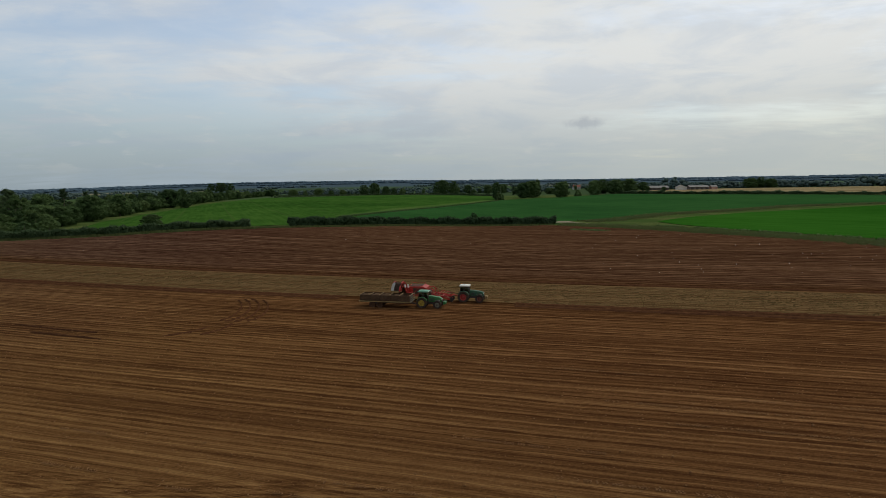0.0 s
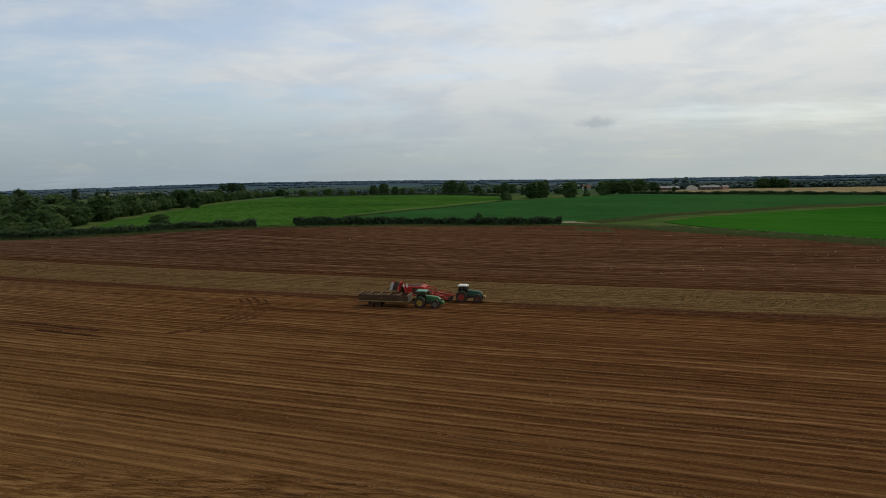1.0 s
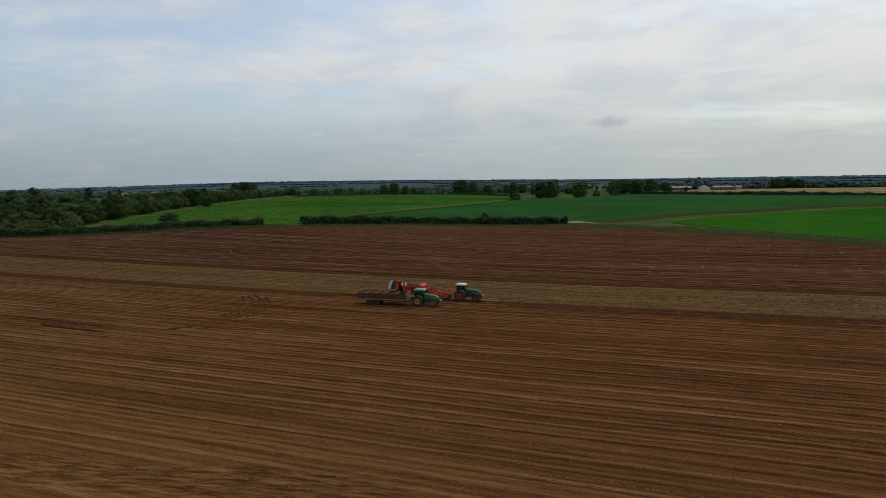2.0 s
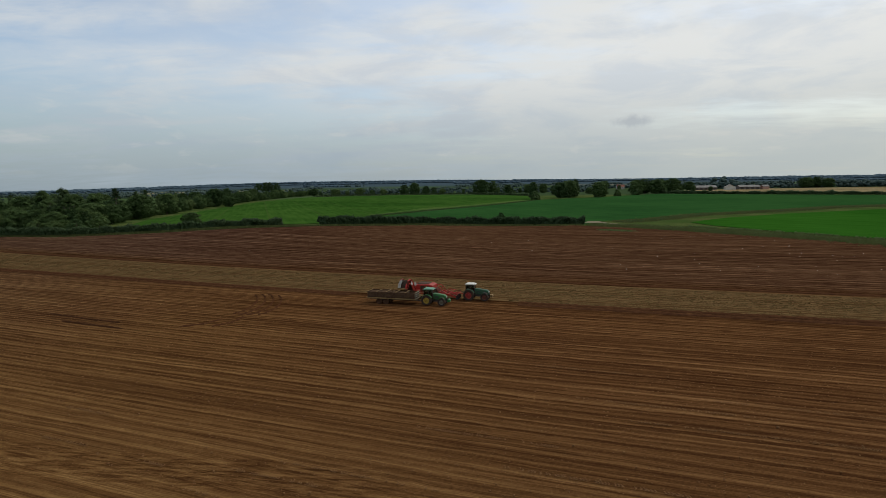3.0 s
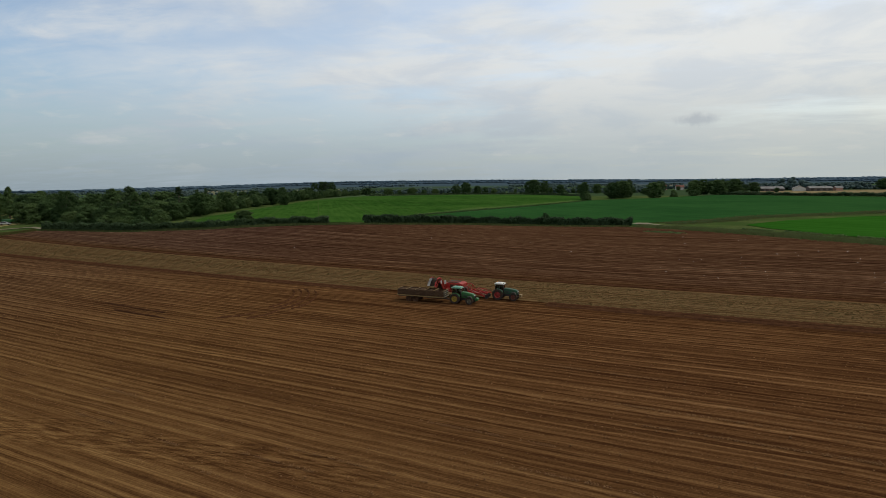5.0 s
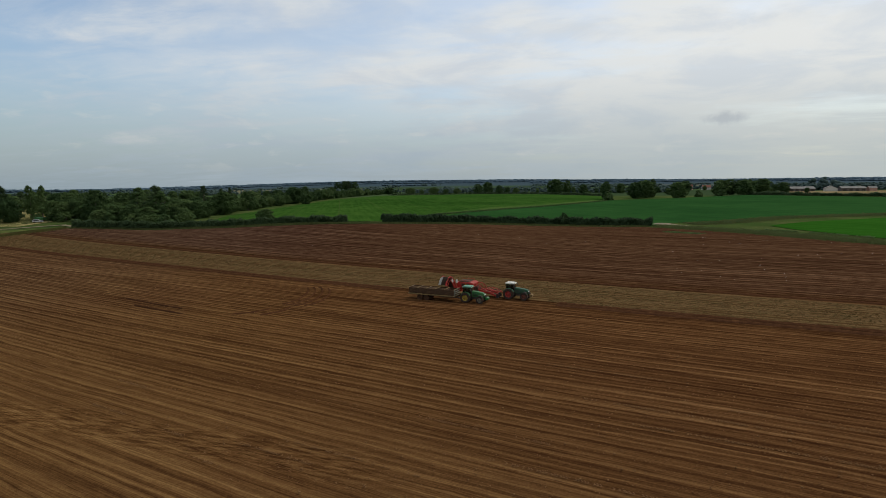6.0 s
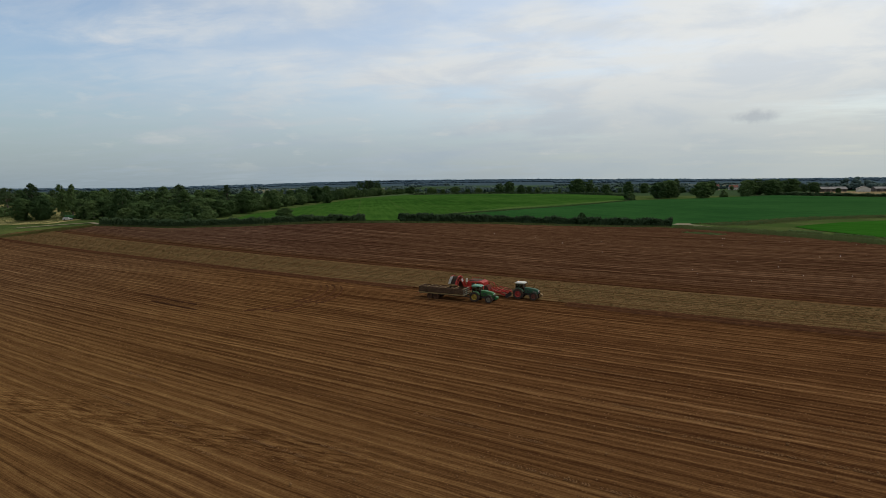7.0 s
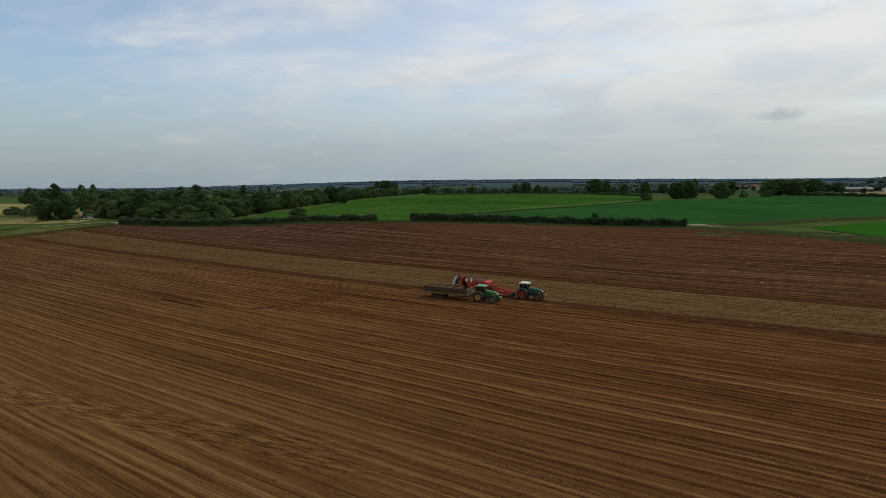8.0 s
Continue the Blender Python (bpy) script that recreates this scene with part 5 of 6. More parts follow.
def box_filling(m, depth, seed):
    """Earthy roots heaped in a box."""
    r = np.random.default_rng(seed)
    n = 420
    c = np.stack([r.uniform(-0.66, 0.66, n), r.uniform(-1.05, 1.05, n), np.zeros(n)], 1)
    c[:, 2] = 0.16 + depth * (1 - 0.35 * (c[:, 1] / 1.1) ** 2 - 0.3 * (c[:, 0] / 0.7) ** 2) * r.uniform(0.75, 1.0, n)
    v, f = lumps(r, c, r.uniform(0.05, 0.10, n), 0.8)
    bottom = np.array([(-0.70, -1.08, 0.135), (0.70, -1.08, 0.135), (0.70, 1.08, 0.135), (-0.70, 1.08, 0.135), (0, 0, depth * 0.8 + 0.1)])
    f = np.concatenate([f, np.array([(0, 1, 4), (1, 2, 4), (2, 3, 4), (3, 0, 4)]) + len(v)])
    ob = from_arrays("harvested_roots", np.concatenate([v, bottom]), f, EARTH)
    tagged(ob, "heap of earthy harvested roots in a wooden box", "roots", kind="stuff")
    ob.matrix_basis = m


for k, depth in enumerate((0.84, 0.80, 0.86, 0.72, 0.45)):
    box_filling(TRAIL @ pose(-1.86 + 1.68 * k, 0, 1.112), depth, 60 + k)


def harvester():
    """A red trailed root harvester; x ahead, axle over the origin, unloading arm to its right."""
    ob = tagged(new("root_harvester"), "red trailed root harvester with a raised side elevator", "harvester")
    bm = bmesh.new()                                    # frame
    for s in (-1, 1):
        box(bm, -3.0, 3.2, s * 1.15 - 0.07, s * 1.15 + 0.07, 0.85, 1.05, 0.015)
    for x in (-2.9, -1.2, 0.6, 2.2, 3.1):
        box(bm, x - 0.06, x + 0.06, -1.1, 1.1, 0.87, 1.03, 0.01)
    for x in (-2.4, -0.6, 1.4):
        for s in (-1, 1):
            box(bm, x - 0.05, x + 0.05, s * 1.15 - 0.05, s * 1.15 + 0.05, 1.0, 2.1, 0.01)
    part("main_frame", bm, RED, ob)
    bm = bmesh.new()                                    # hopper
    prism(bm, [(-2.9, 1.15), (-2.9, 2.45), (-0.3, 2.55), (0.3, 2.35), (0.3, 1.15)], -1.25, 1.25, 0.04)
    body = part("sorting_body", bm, RED, ob, "", False)
    # two solid panels in belt colour stand in for openings in the side
    for x0, x1 in ((-2.8, -2.0), (-1.92, -1.12), (-1.04, -0.3)):
        bm = bmesh.new()
        box(bm, x0, x1, -1.285, -1.252, 1.3, 2.25, 0.008)
        part("side_panel", bm, BELT if x0 > -2.0 else RED, body, "solid dark panel standing in for a side opening" if x0 > -2.0 else "red pressed steel side panel")
    for x0, x1 in ((-1.92, -1.12), (-1.04, -0.3)):
        bm = bmesh.new()
        rod(bm, (x0, -1.30, 1.3), (x1, -1.30, 2.25), 0.045, 6)
        part("brace", bm, RED, body)
    bm = bmesh.new()
    box(bm, -3.0, -2.68, -1.32, -1.26, 2.3, 2.95, 0.02)
    part("guard_sheet", bm, WHITE, body, "white sheet metal guard")
    bm = bmesh.new()
    for x in (-2.85, -1.6, -0.4):
        rod(bm, (x, -1.2, 2.45), (x, -1.2, 2.85), 0.025, 6), rod(bm, (x, 1.2, 2.45), (x, 1.2, 2.95), 0.025, 6)
    for s in (-1, 1):
        rod(bm, (-2.85, s * 1.2, 2.8), (-0.4, s * 1.2, 2.8), 0.025, 6)
    part("guard_rail", bm, RED, ob)
    bm = bmesh.new()
    box(bm, -2.6, -0.5, -0.95, 0.95, 2.5, 2.62, 0.03)
    part("picking_table", bm, BELT, ob, "earth-stained picking belt")
    for s in (-0.9, 0.9):                               # arched guards over the haulm rollers
        bm = bmesh.new()
        arch = [(0.75 + 1.20 * math.cos(a), s * 1.2, 1.1 + 1.10 * math.sin(a)) for a in (radians(d) for d in range(0, 181, 15))]
        bent(bm, arch, 0.065, 8)
        arch = [(0.55 + 0.62 * math.cos(a), s, 1.2 + 0.78 * math.sin(a)) for a in (radians(d) for d in range(0, 181, 15))]
        bent(bm, arch, 0.05, 8)
        part("arched_guard", bm, RED, ob)
    bm = bmesh.new()
    lathe(bm, [(0.02, -0.8), (0.52, -0.8), (0.52, 0.8), (0.02, 0.8)], (0.55, 0, 1.25), 20)
    for k in range(14):
        a = 2 * math.pi * k / 14
        box(bm, 0.55 + 0.53 * math.cos(a) - 0.03, 0.55 + 0.53 * math.cos(a) + 0.03, -0.78, 0.78, 1.25 + 0.53 * math.sin(a) - 0.03, 1.25 + 0.53 * math.sin(a) + 0.03, 0)
    bmesh.ops.recalc_face_normals(bm, faces=bm.faces[:])
    part("ring_drum", bm, BELT, ob, "earthy cleaning drum")
    bm = bmesh.new()                                    # sieve web from the shares up to the body
    for s in (-1, 1):
        prism(bm, [(1.3, 1.02), (1.3, 1.32), (3.2, 0.98), (4.3, 0.62), (4.35, 0.30), (3.2, 0.62)], s * 0.95 - 0.03, s * 0.95 + 0.03, 0.008)
    for k in range(7):
        u = k / 6
        rod(bm, (1.5 + 2.7 * u, -0.95, 1.25 - 0.65 * u), (1.5 + 2.7 * u, 0.95, 1.25 - 0.65 * u), 0.04, 6)
    part("intake_frame", bm, RED, ob)
    bm = bmesh.new()
    for k in range(34):
        u = k / 33
        rod(bm, (1.35 + 2.9 * u, -0.9, 1.12 - 0.68 * u), (1.35 + 2.9 * u, 0.9, 1.12 - 0.68 * u), 0.022, 5)
    part("sieve_web", bm, BELT, ob, "earthy steel rod sieve web")
    bm = bmesh.new()
    for s in (-0.7, -0.23, 0.23, 0.7):
        prism(bm, [(4.2, 0.12), (4.2, 0.34), (4.45, 0.30), (4.75, 0.02), (4.6, 0.0)], s - 0.16, s + 0.16, 0.01)
    part("digging_share", bm, STEEL, ob, "bare steel digging share")
    for s in (-0.85, 0.0, 0.85):
        bm = bmesh.new()
        lathe(bm, [(0.02, -0.02), (0.34, -0.008), (0.34, 0.008), (0.02, 0.02)], (4.5, s, 0.36), 22)
        part("coulter_disc", bm, STEEL, ob)
    bm = bmesh.new()                                    # haulm catcher frame over the intake
    for s in (-1, 1):
        bent(bm, [(2.2, s * 1.05, 1.0), (2.6, s * 1.05, 1.52), (3.6, s * 1.05, 1.42), (4.7, s * 1.0, 1.08), (4.8, s * 1.0, 0.7)], 0.05, 6)
    for x, z in ((2.6, 1.52), (3.1, 1.47), (3.6, 1.42), (4.15, 1.25), (4.7, 1.08)):
        rod(bm, (x, -1.05, z), (x, 1.05, z), 0.04, 6)
    part("haulm_frame", bm, RED, ob)
    bm = bmesh.new()
    bent(bm, [(3.1, 0.0, 0.98), (4.3, 0.0, 1.12), (5.4, 0.0, 0.95), (6.35, 0.0, 0.55)], 0.10, 8)
    rod(bm, (3.1, -1.1, 0.95), (5.0, 0.0, 1.02), 0.06, 6), rod(bm, (3.1, 1.1, 0.95), (5.0, 0.0, 1.02), 0.06, 6)
    part("drawbar", bm, RED, ob)
    bm = bmesh.new()
    bent(bm, [(3.3, 0.15, 1.25), (4.6, 0.15, 1.45), (5.6, 0.1, 1.25), (6.5, 0.1, 1.15)], 0.03, 6)
    part("hydraulic_hose", bm, SEAT, ob, "black hydraulic hoses")
    for s in (-1, 1):
        wheel("wheel", ob, -0.4, s * 1.28, 0.72, 0.52, WHITE if s > 0 else RIM_RED, 18, -s)
    bm = bmesh.new()
    box(bm, -0.55, -0.25, -1.2, 1.2, 0.58, 0.74, 0.02)
    part("axle", bm, STEEL, ob)
    return ob


digger = harvester()
DIG = pose(-6.9, 93.55, 0.0, 0, 0, HEADING)
digger.matrix_basis = DIG


def elevator():
    """The harvester's swan-neck unloading arm: red side frames with white outer sheets, a dark web between."""
    arm = bpy.data.objects.new("unloading_elevator", None)
    scene.collection.objects.link(arm)
    arm.parent = digger
    arm.matrix_basis = pose(-2.9, -1.15, 0.0, 0, 0, -106)
    # the outline lies in the arm's x (outwards) and z
    spine = [(-0.7, 1.55), (0.9, 1.60), (1.30, 2.25), (1.75, 3.00), (2.2, 3.58), (2.7, 3.80), (3.2, 3.62), (3.65, 3.08), (3.9, 2.46)]
    lower = [(-0.5, 1.10), (1.35, 1.20), (1.75, 1.95), (2.15, 2.62), (2.50, 3.02), (2.75, 3.14), (3.0, 3.0), (3.20, 2.72), (3.35, 2.36)]
    for s in (-1, 1):
        bm = bmesh.new()
        bent(bm, [(x, s * 0.80, z) for x, z in spine], 0.13 if s > 0 else 0.06, 8)
        bent(bm, [(x, s * 0.80, z) for x, z in lower], 0.09 if s > 0 else 0.05, 8)
        for k in range(len(spine)):
            rod(bm, (spine[k][0], s * 0.80, spine[k][1]), (lower[k][0], s * 0.80, lower[k][1]), 0.05 if s > 0 else 0.03, 6)
        part("side_frame", bm, RED, arm)
        bm = bmesh.new()
        prism(bm, [spine[0], spine[1], spine[2], spine[3], lower[3], lower[2], lower[1], lower[0]], s * 0.76 - 0.012, s * 0.76 + 0.012, 0)
        part("side_sheet", bm, RED, arm)
        bm = bmesh.new()
        if s > 0:
            prism(bm, [spine[3], spine[4], lower[4], lower[3]], s * 0.83 - 0.012, s * 0.83 + 0.012, 0)
        else:
            prism(bm, [spine[4], spine[5], spine[6], spine[7], spine[8], lower[8], lower[7], lower[6], lower[5], lower[4]], s * 0.83 - 0.012, s * 0.83 + 0.012, 0)
        part("end_sheet", bm, WHITE, arm, "white end sheet")
    bm = bmesh.new()
    for k in range(len(spine) - 1):
        q = [bm.verts.new((a[0] * 0.45 + b[0] * 0.55, y, a[1] * 0.45 + b[1] * 0.55)) for a, b, y in ((spine[k], lower[k], -0.74), (spine[k], lower[k], 0.74), (spine[k + 1], lower[k + 1], 0.74), (spine[k + 1], lower[k + 1], -0.74))]
        bm.faces.new(q)
    bmesh.ops.remove_doubles(bm, verts=bm.verts[:], dist=0.001)
    bmesh.ops.solidify(bm, geom=bm.faces[:], thickness=0.04)
    for k in range(len(spine) - 1):
        for j in range(5):
            u = j / 5
            x = (spine[k][0] + u * (spine[k + 1][0] - spine[k][0])) * 0.72 + (lower[k][0] + u * (lower[k + 1][0] - lower[k][0])) * 0.28
            z = (spine[k][1] + u * (spine[k + 1][1] - spine[k][1])) * 0.72 + (lower[k][1] + u * (lower[k + 1][1] - lower[k][1])) * 0.28
            rod(bm, (x, -0.74, z), (x, 0.74, z), 0.035, 5)
    part("web_belt", bm, BELT, arm, "dark earthy conveyor web")
    bm = bmesh.new()
    for k in (6, 7):
        f = [bm.verts.new((spine[j][0] + 0.11, y, spine[j][1])) for j, y in ((k, -0.8), (k, -0.25), (k + 1, -0.25), (k + 1, -0.8))]
        bmesh.ops.solidify(bm, geom=[bm.faces.new(f)], thickness=0.02)
    part("nose_sheet", bm, WHITE, arm, "white sheet on the elevator's nose")
    bm = bmesh.new()
    box(bm, 3.28, 3.96, -0.82, 0.82, 2.28, 2.40, 0.02)
    part("drop_lip", bm, OCHRE, arm, "pale drop-end lip")
    bm = bmesh.new()
    rod(bm, (-0.3, 0, 0.95), (1.9, 0, 2.35), 0.05, 8)
    part("lift_ram", bm, STEEL, arm, "steel hydraulic ram")


elevator()

# ---------------------------------------------------------------- the uncut strip and marks in the soil
HAULM = leaf_material("withered_haulm", rgb(0.105, 0.072, 0.028), rgb(0.215, 0.155, 0.070))


def crop_strip():
    """The strip still to be dug: rows of low withered plants."""
    r = np.random.default_rng(41)
    pts = []
    rows = np.arange(93.2, 111.0, 1.5)
    for row in rows:
        n = int(330 / 0.17)
        x = r.uniform(-214, 100, n)
        keep = (x < -7.0) | (row > 95.6) | (x > 4.5)
        keep &= ~((x > -12) & (x < 6) & (row < 95.9))
        x = x[keep]
        q = row + r.normal(0, 0.16, len(x))
        y = y_on_row(q, x)
        pts.append(np.stack([x, y, land(x, y) + 0.10], 1))
    p = np.concatenate(pts)
    # tufts of four thin blades each
    n = len(p)
    v, base = [], np.repeat(p, 4, axis=0)
    a = r.uniform(0, 2 * math.pi, 4 * n)
    tall = r.uniform(0.04, 0.13, 4 * n)
    d = np.stack([np.cos(a), np.sin(a), np.zeros(4 * n)], 1)
    e = np.stack([-np.sin(a), np.cos(a), np.zeros(4 * n)], 1)
    w = 0.06
    base = base + r.normal(0, 0.10, (4 * n, 3)) * np.array([1, 1, 0])
    v = np.stack([base - e * w - [0, 0, 0.06], base + e * w - [0, 0, 0.06], base + d * (tall * 0.8)[:, None] + np.stack([0 * a, 0 * a, tall], 1)], 1).reshape(-1, 3)
    ob = from_arrays("withered_crop", v, np.arange(12 * n).reshape(-1, 3), HAULM)
    tagged(ob, "strip of withered grey-brown root crop in rows", "crop", kind="stuff")


crop_strip()


def rut(points, width, depth, seed, name="tyre_mark"):
    """Two raised lips of a tyre's track with a hollow between, along a curve on the soil."""
    r = np.random.default_rng(seed)
    pts = []
    for (x0, y0), (x1, y1) in zip(points, points[1:]):
        k = max(2, int(math.hypot(x1 - x0, y1 - y0) / 0.35))
        pts += [(x0 + (x1 - x0) * i / k, y0 + (y1 - y0) * i / k) for i in range(k)]
    p = np.array(pts)
    t = np.gradient(p, axis=0)
    t /= np.linalg.norm(t, axis=1, keepdims=True)
    nrm = np.stack([-t[:, 1], t[:, 0]], 1)
    prof = ((-0.95, -0.10), (-0.62, 1.0), (-0.35, 0.25), (0.0, 0.12), (0.35, 0.25), (0.62, 1.0), (0.95, -0.10))
    v = []
    for u, hgt in prof:
        q = p + nrm * (width * u)
        z = land(q[:, 0], q[:, 1]) + 0.13 + depth * hgt * r.uniform(0.4, 1.2, len(q)) + r.normal(0, 0.01, len(q))
        if hgt < 0:
            z -= 0.12
        v.append(np.stack([q[:, 0], q[:, 1], z], 1))
    v = np.stack(v, 1).reshape(-1, 3)
    return v, grid_faces(len(prof), len(p))


def rut_group(name, label, curves, width, depth, seed):
    vs, fs, n = [], [], 0
    for k, c in enumerate(curves):
        v, f = rut(c, width, depth, seed + k)
        vs.append(v), fs.append(f + n)
        n += len(v)
    ob = from_arrays(name, np.concatenate(vs), np.concatenate(fs), TURNED, None, True)
    tagged(ob, label, "tyre marks", kind="structure")


def turning(x, y, a0, a1):
    """A crescent left by a turning wheel, its bulge at x, y."""
    return [(x - 3.2 + 3.2 * math.cos(radians(a)) - 2.4 * math.sin(radians(a)), y + 8.2 * math.sin(radians(a))) for a in np.linspace(a0, a1, 16)]


# a darker, redder soil colour for the marks and ruts
TURNED = plain_material("turned_dark_soil", rgb(0.056, 0.024, 0.0115), 1.0, 0, rgb(0.105, 0.047, 0.021), 0.8, 1.2, 0.0, 0.0)
rut_group("tyre_marks", "curved turning tyre marks pressed into the soil", [turning(q, 86.0, a, b) for q, a, b in ((-36.4, -66, 60), (-34.9, -78, 70), (-33.4, -80, 76), (-31.9, -72, 62))] + [[(-33.4, 76.6), (-33.4, 73.6), (-35.2, 70.4)], [(-36.0, 75.0), (-37.2, 72.0), (-40.0, 69.8)]] + [[(-66, 75.8), (-58, 73.4), (-50, 71.4)], [(-60, 71.6), (-52, 69.6), (-47, 68.2)]], 0.15, 0.12, 70)


def wavering(r0, x0, x1, seed, sway=0.4):
    g = np.random.default_rng(seed)
    xs = np.arange(x0, x1, 3.0)
    q = r0 + sway * np.sin(xs * 0.06 + seed) + g.normal(0, 0.05, len(xs))
    return [(x, y_on_row(a, x)) for x, a in zip(xs, q)]


rut_group("wheel_ruts", "deep dark wheel ruts beside the uncut strip", [wavering(91.6, -210, -19, 1, 0.2), wavering(89.9, -205, -19, 2, 0.2), wavering(90.2, 8, 98, 3, 0.2), wavering(92.0, 8, 98, 4, 0.2), wavering(112.3, -200, 95, 5, 0.2)], 0.55, 0.16, 80)


def scattered_specks():
    """Pale lumps on the worked soil behind the strip, stand-ins for likely gulls."""
    r = np.random.default_rng(91)
    x = np.concatenate([r.uniform(28, 100, 90), r.uniform(-150, 60, 16)])
    q = np.concatenate([r.uniform(125, 205, 90), r.uniform(125, 175, 16)])
    y = y_on_row(q, x)
    ok = np.array([inside(a, b + 4, BROWN) for a, b in zip(x, y)])
    c = np.stack([x, y, land(x, y) + 0.13], 1)[ok]
    v, f = lumps(r, c, r.uniform(0.04, 0.095, len(c)), 0.7)
    tagged(from_arrays("flint_stones", v, f, plain_material("pale_speck", rgb(0.62, 0.60, 0.55), 0.6, 0, None, 0.3, 6.0)), "pale lumps scattered over the ploughed soil in place of white specks", "stones", kind="stuff")


scattered_specks()


def loose_clods():
    """Lumps of earth lying along the rows of the nearer ploughland."""
    r = np.random.default_rng(95)
    n = 22000
    x, k = r.uniform(-75, 75, n), np.round(r.triangular(26, 30, 88, n) / 0.9)
    q = k * 0.9 + 0.225 + r.normal(0, 0.14, n)
    y = y_on_row(q, x)
    size = r.gamma(4.0, 0.0075, n)
    c = np.stack([x, y, land(x, y) + 0.13 + size * 0.4], 1)
    v, f = lumps(r, c, size, 0.75)
    tagged(from_arrays("earth_clods", v, f, DRY_EARTH), "loose brown clods along the plough rows", "clods", kind="stuff")


loose_clods()


def tread_prints():
    """Strings of lug prints that a tyre left along the rows: pairs of small slanting ridges."""
    r = np.random.default_rng(97)
    bars, faces, n = [], [], 0
    unit = np.array([(a, b, c) for c in (0, 1) for a, b in ((-1, -1), (1, -1), (1, 1), (-1, 1))], float)
    quads = np.array([(4, 5, 6, 7), (0, 1, 5, 4), (1, 2, 6, 5), (2, 3, 7, 6), (3, 0, 4, 7)])
    lanes = [(x0, x1, row, 0.2) for x0, x1, row in ((-29, -24, 30.6), (-19, -16, 30.2), (-11, -4, 31.4), (-13, -10, 28.2), (-32, -26, 35.6), (14, 30, 52.4), (18, 38, 48.6), (6, 22, 60.5), (26, 44, 55.2), (-8, 4, 33.5), (8, 20, 37.8), (0, 12, 42.0))]
    for x0, x1, row, slant in lanes:
        for x in np.arange(x0, x1, 0.20):
            if r.uniform() < 0.3 + 0.25 * math.sin(x * 0.9):
                continue
            for s in (-1, 1):
                q = row + s * 0.085 + r.normal(0, 0.02)
                y = y_on_row(q, x)
                a = -0.2 + s * 0.75 + r.normal(0, 0.08)
                k = unit * np.array([0.024, 0.085, r.uniform(0.02, 0.045)])
                rot = np.array([[math.cos(a), -math.sin(a), 0], [math.sin(a), math.cos(a), 0], [0, 0, 1]])
                bars.append(k @ rot.T + np.array([x + r.normal(0, 0.02), y, float(land(x, y)) + 0.12]))
                faces.append(quads + n)
                n += 8
    ob = from_arrays("tread_prints", np.concatenate(bars), np.concatenate(faces), DRY_EARTH)
    tagged(ob, "pale tyre tread prints along the plough rows", "tyre marks", kind="stuff")


tread_prints()

# ---------------------------------------------------------------- farm buildings and parked things far off
ROOF_GREY = plain_material("grey_sheet_roof", rgb(0.20, 0.19, 0.175), 0.8, 0, rgb(0.11, 0.095, 0.08), 0.6, 0.3)
ROOF_RED = plain_material("red_clay_tiles", rgb(0.20, 0.075, 0.050), 0.85, 0, rgb(0.16, 0.08, 0.06), 0.5, 0.6)
RENDER = plain_material("pale_rendered_wall", rgb(0.50, 0.47, 0.41), 0.9, 0, rgb(0.40, 0.36, 0.30), 0.35, 0.5)
BOARDS = plain_material("dark_weatherboard", rgb(0.10, 0.085, 0.075), 0.9, 0, rgb(0.20, 0.16, 0.13), 0.4, 0.5)
BRICK = plain_material("pinkish_brick_wall", rgb(0.38, 0.22, 0.165), 0.9, 0, rgb(0.26, 0.16, 0.12), 0.5, 0.5)
PANE = plain_material("dark_window_glass", rgb(0.03, 0.035, 0.04), 0.1, 0, None, 0.05)


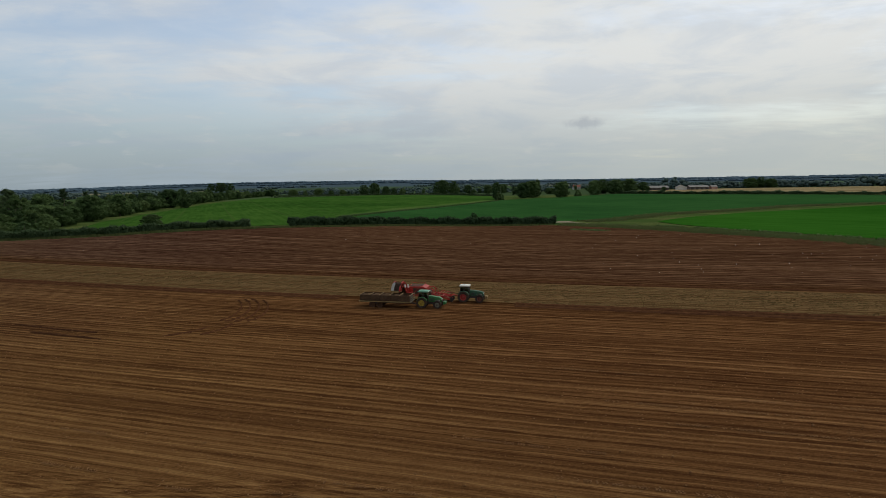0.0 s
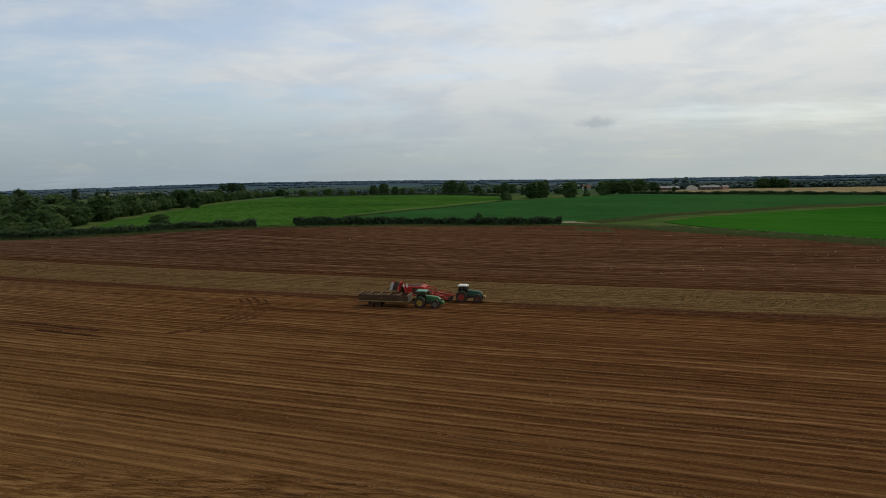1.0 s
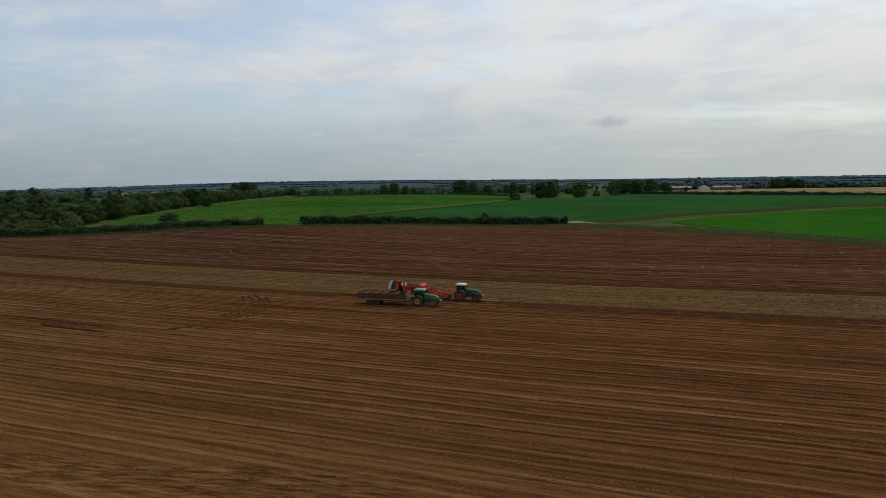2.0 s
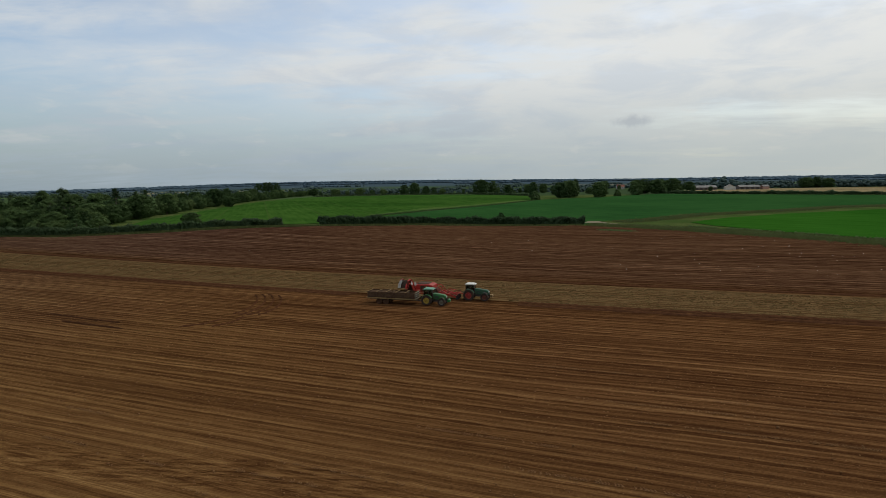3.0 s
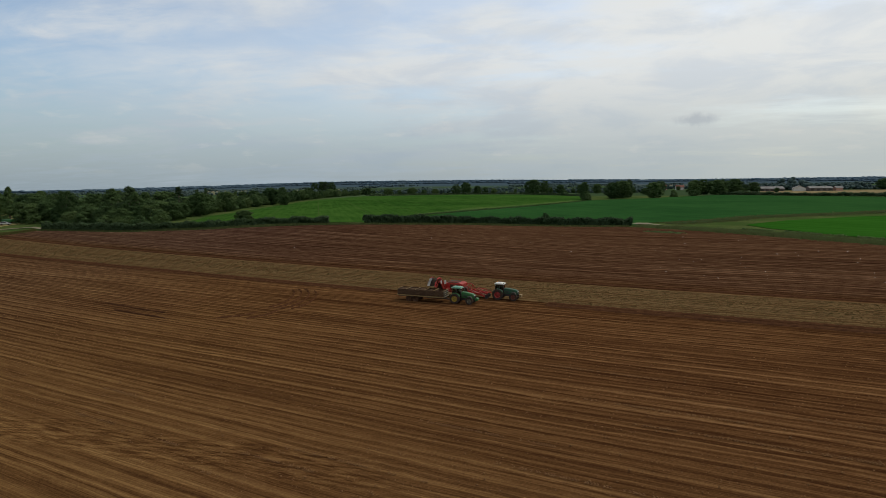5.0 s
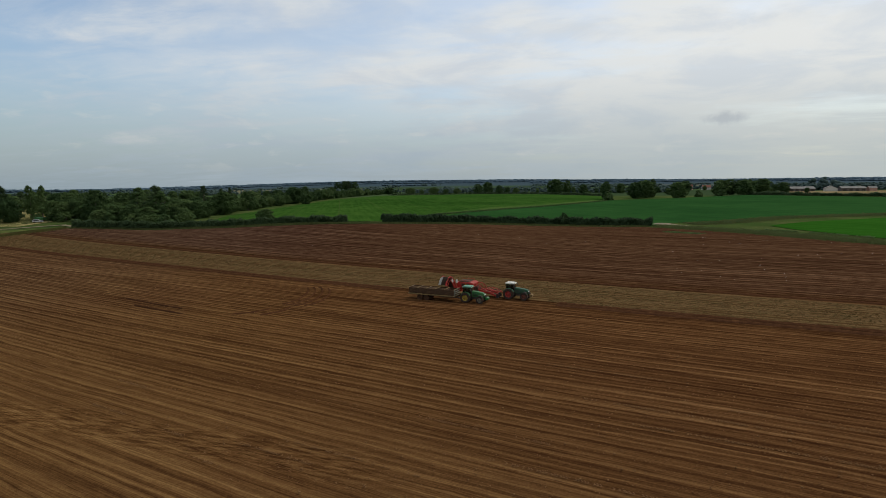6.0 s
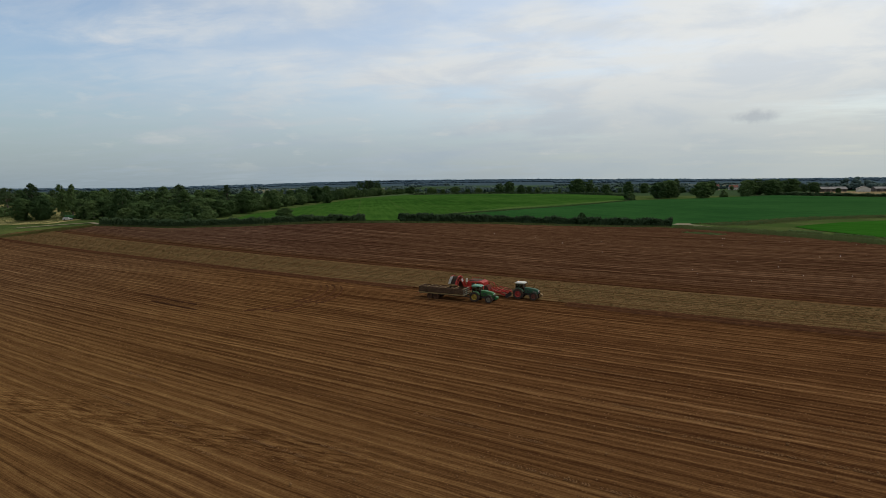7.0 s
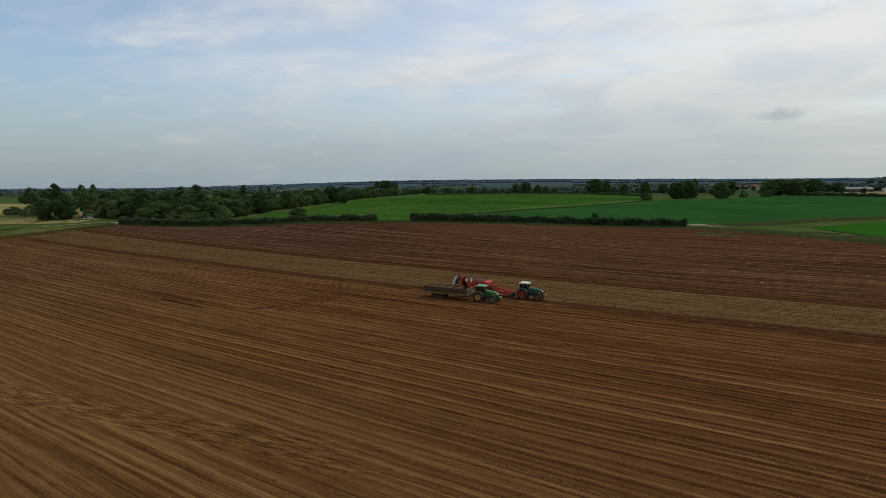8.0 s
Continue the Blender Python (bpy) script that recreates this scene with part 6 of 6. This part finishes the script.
def house(name, label, category, x, y, turn, length, depth, eaves, ridge, wall_mat, roof_mat, windows=0, chimney=False, doors=0):
    """A gabled building; its length runs along its own x, the front looks to -y."""
    ob = tagged(new(name), label, category)
    ob.matrix_basis = pose(x, y, float(land(x, y)) - 0.25, 0, 0, turn)
    L, D = length / 2, depth / 2
    bm = bmesh.new()
    out = [(-D, 0), (D, 0), (D, eaves), (0, ridge - 0.12), (-D, eaves)]
    a = [bm.verts.new((-L, p, z)) for p, z in out]
    b = [bm.verts.new((L, p, z)) for p, z in out]
    bm.faces.new(a[::-1]), bm.faces.new(b)
    for i in range(5):
        bm.faces.new((a[i], a[(i + 1) % 5], b[(i + 1) % 5], b[i]))
    bmesh.ops.recalc_face_normals(bm, faces=bm.faces[:])
    part("wall", bm, wall_mat, ob)
    rise = (ridge - eaves) / D
    bm = bmesh.new()
    out = [(-D - 0.5, eaves - 0.5 * rise), (0, ridge), (D + 0.5, eaves - 0.5 * rise), (D + 0.5, eaves - 0.5 * rise + 0.22), (0, ridge + 0.24), (-D - 0.5, eaves - 0.5 * rise + 0.22)]
    a = [bm.verts.new((-L - 0.4, p, z)) for p, z in out]
    b = [bm.verts.new((L + 0.4, p, z)) for p, z in out]
    bm.faces.new(a[::-1]), bm.faces.new(b)
    for i in range(6):
        bm.faces.new((a[i], a[(i + 1) % 6], b[(i + 1) % 6], b[i]))
    bmesh.ops.recalc_face_normals(bm, faces=bm.faces[:])
    roof = part("roof", bm, roof_mat, ob)
    if chimney:
        for s in (-1, 1):
            bm = bmesh.new()
            box(bm, s * L * 0.85 - 0.4, s * L * 0.85 + 0.4, -0.4, 0.4, ridge - 0.4, ridge + 1.3, 0.03)
            box(bm, s * L * 0.85 - 0.48, s * L * 0.85 + 0.48, -0.48, 0.48, ridge + 1.2, ridge + 1.34, 0.02)
            part("chimney", bm, BRICK, roof)
    for k in range(windows):
        wx = -L + length * (k + 0.5) / windows
        for z in ((0.9, 2.1), (3.3, 4.4)) if eaves > 4.4 else ((1.0, 2.2),):
            bm = bmesh.new()
            box(bm, wx - 0.65, wx + 0.65, -D - 0.06, -D + 0.05, z[0] - 0.08, z[1] + 0.08, 0.02)
            w = part("window", bm, WHITE, ob, "white framed window")
            bm = bmesh.new()
            for s in (-1, 1):
                box(bm, wx + s * 0.30 - 0.26, wx + s * 0.30 + 0.26, -D - 0.075, -D - 0.055, z[0], z[1], 0)
            part("pane", bm, PANE, w)
    for k in range(doors):
        wx = -L + length * (k + 0.5) / doors
        bm = bmesh.new()
        box(bm, wx - 2.0, wx + 2.0, -D - 0.08, -D + 0.05, 0.2, eaves - 0.6, 0.02)
        part("barn_door", bm, STEEL, ob, "dark sliding door")
    return ob


house("barn", "long low farm barn with a pale grey sheet roof", "barn", 272, 905, 6, 40, 14, 4.2, 7.0, BOARDS, ROOF_GREY, 0, False, 6)
house("barn", "pale gabled barn standing end-on between long sheds", "barn", 310, 898, 78, 16, 15, 4.6, 8.0, RENDER, ROOF_GREY)
house("barn", "brown-grey farm shed with a long shallow roof", "barn", 338, 905, 4, 30, 14, 4.4, 6.8, BOARDS, ROOF_GREY, 0, False, 4)
house("barn", "small pinkish brick shed beside the barns", "barn", 361, 903, 4, 9, 9, 4.6, 6.8, BRICK, ROOF_GREY)
house("house", "white rendered house with a red tiled roof", "house", 186, 1125, 5, 14, 9, 5.2, 8.8, RENDER, ROOF_RED, 5, True)
house("house", "brick house with a steep red tiled roof", "house", 157, 1132, -20, 13, 9, 5.4, 9.8, BRICK, ROOF_RED, 3, True)


CAR_PAINT = plain_material("dusty_white_car_paint", rgb(0.42, 0.42, 0.40), 0.4, 0, None, 0.3, 1.5)


def parked_car():
    """A small white estate car."""
    ob = tagged(new("car"), "small white car parked by the sandy track", "car")
    bm = bmesh.new()
    prism(bm, [(-2.1, 0.35), (-2.15, 0.85), (-1.95, 0.98), (1.0, 0.95), (1.95, 0.80), (2.12, 0.55), (2.05, 0.32)], -0.85, 0.85, 0.06)
    prism(bm, [(-2.0, 0.92), (-1.7, 1.46), (0.15, 1.48), (0.95, 0.92)], -0.72, 0.72, 0.06)
    body = part("body", bm, CAR_PAINT, ob, "", True)
    for s in (-1, 1):
        bm = bmesh.new()
        prism(bm, [(-1.72, 1.0), (-1.55, 1.38), (0.08, 1.40), (0.65, 1.0)], s * 0.735 - 0.01, s * 0.735 + 0.01, 0)
        part("side_window", bm, PANE, body)
        for x in (-1.35, 1.3):
            bm = bmesh.new()
            lathe(bm, [(0.02, -0.1), (0.30, -0.1), (0.32, -0.06), (0.32, 0.06), (0.30, 0.1), (0.02, 0.1)], (0, 0, 0), 18)
            bmesh.ops.recalc_face_normals(bm, faces=bm.faces[:])
            w = part("wheel", bm, RUBBER, ob)
            w.location = (x, s * 0.78, 0.32)
    return ob


def hay_cart():
    """A low green two-wheeled farm cart."""
    ob = tagged(new("farm_cart"), "green two-wheeled farm cart beside the parked car", "cart")
    bm = bmesh.new()
    prism(bm, [(-2.0, 0.85), (-2.2, 2.1), (2.2, 2.1), (2.0, 0.85)], -1.1, 1.1, 0.04)
    part("body", bm, JGREEN, ob)
    bm = bmesh.new()
    rod(bm, (1.9, 0.5, 0.8), (3.4, 0, 0.5), 0.06, 6), rod(bm, (1.9, -0.5, 0.8), (3.4, 0, 0.5), 0.06, 6)
    box(bm, -0.1, 0.1, -1.1, 1.1, 0.45, 0.9, 0.02)
    part("drawbar", bm, STEEL, ob)
    for s in (-1, 1):
        wheel("wheel", ob, 0, s * 1.2, 0.55, 0.35, STEEL, 14, -s)
    return ob


car, cart = parked_car(), hay_cart()
car.matrix_basis = pose(-240.5, 193.2, float(land(-240.5, 193.2)), 0, 0, 40)
cart.matrix_basis = pose(-243, 196.5, float(land(-243, 196.5)), 0, 0, 12)
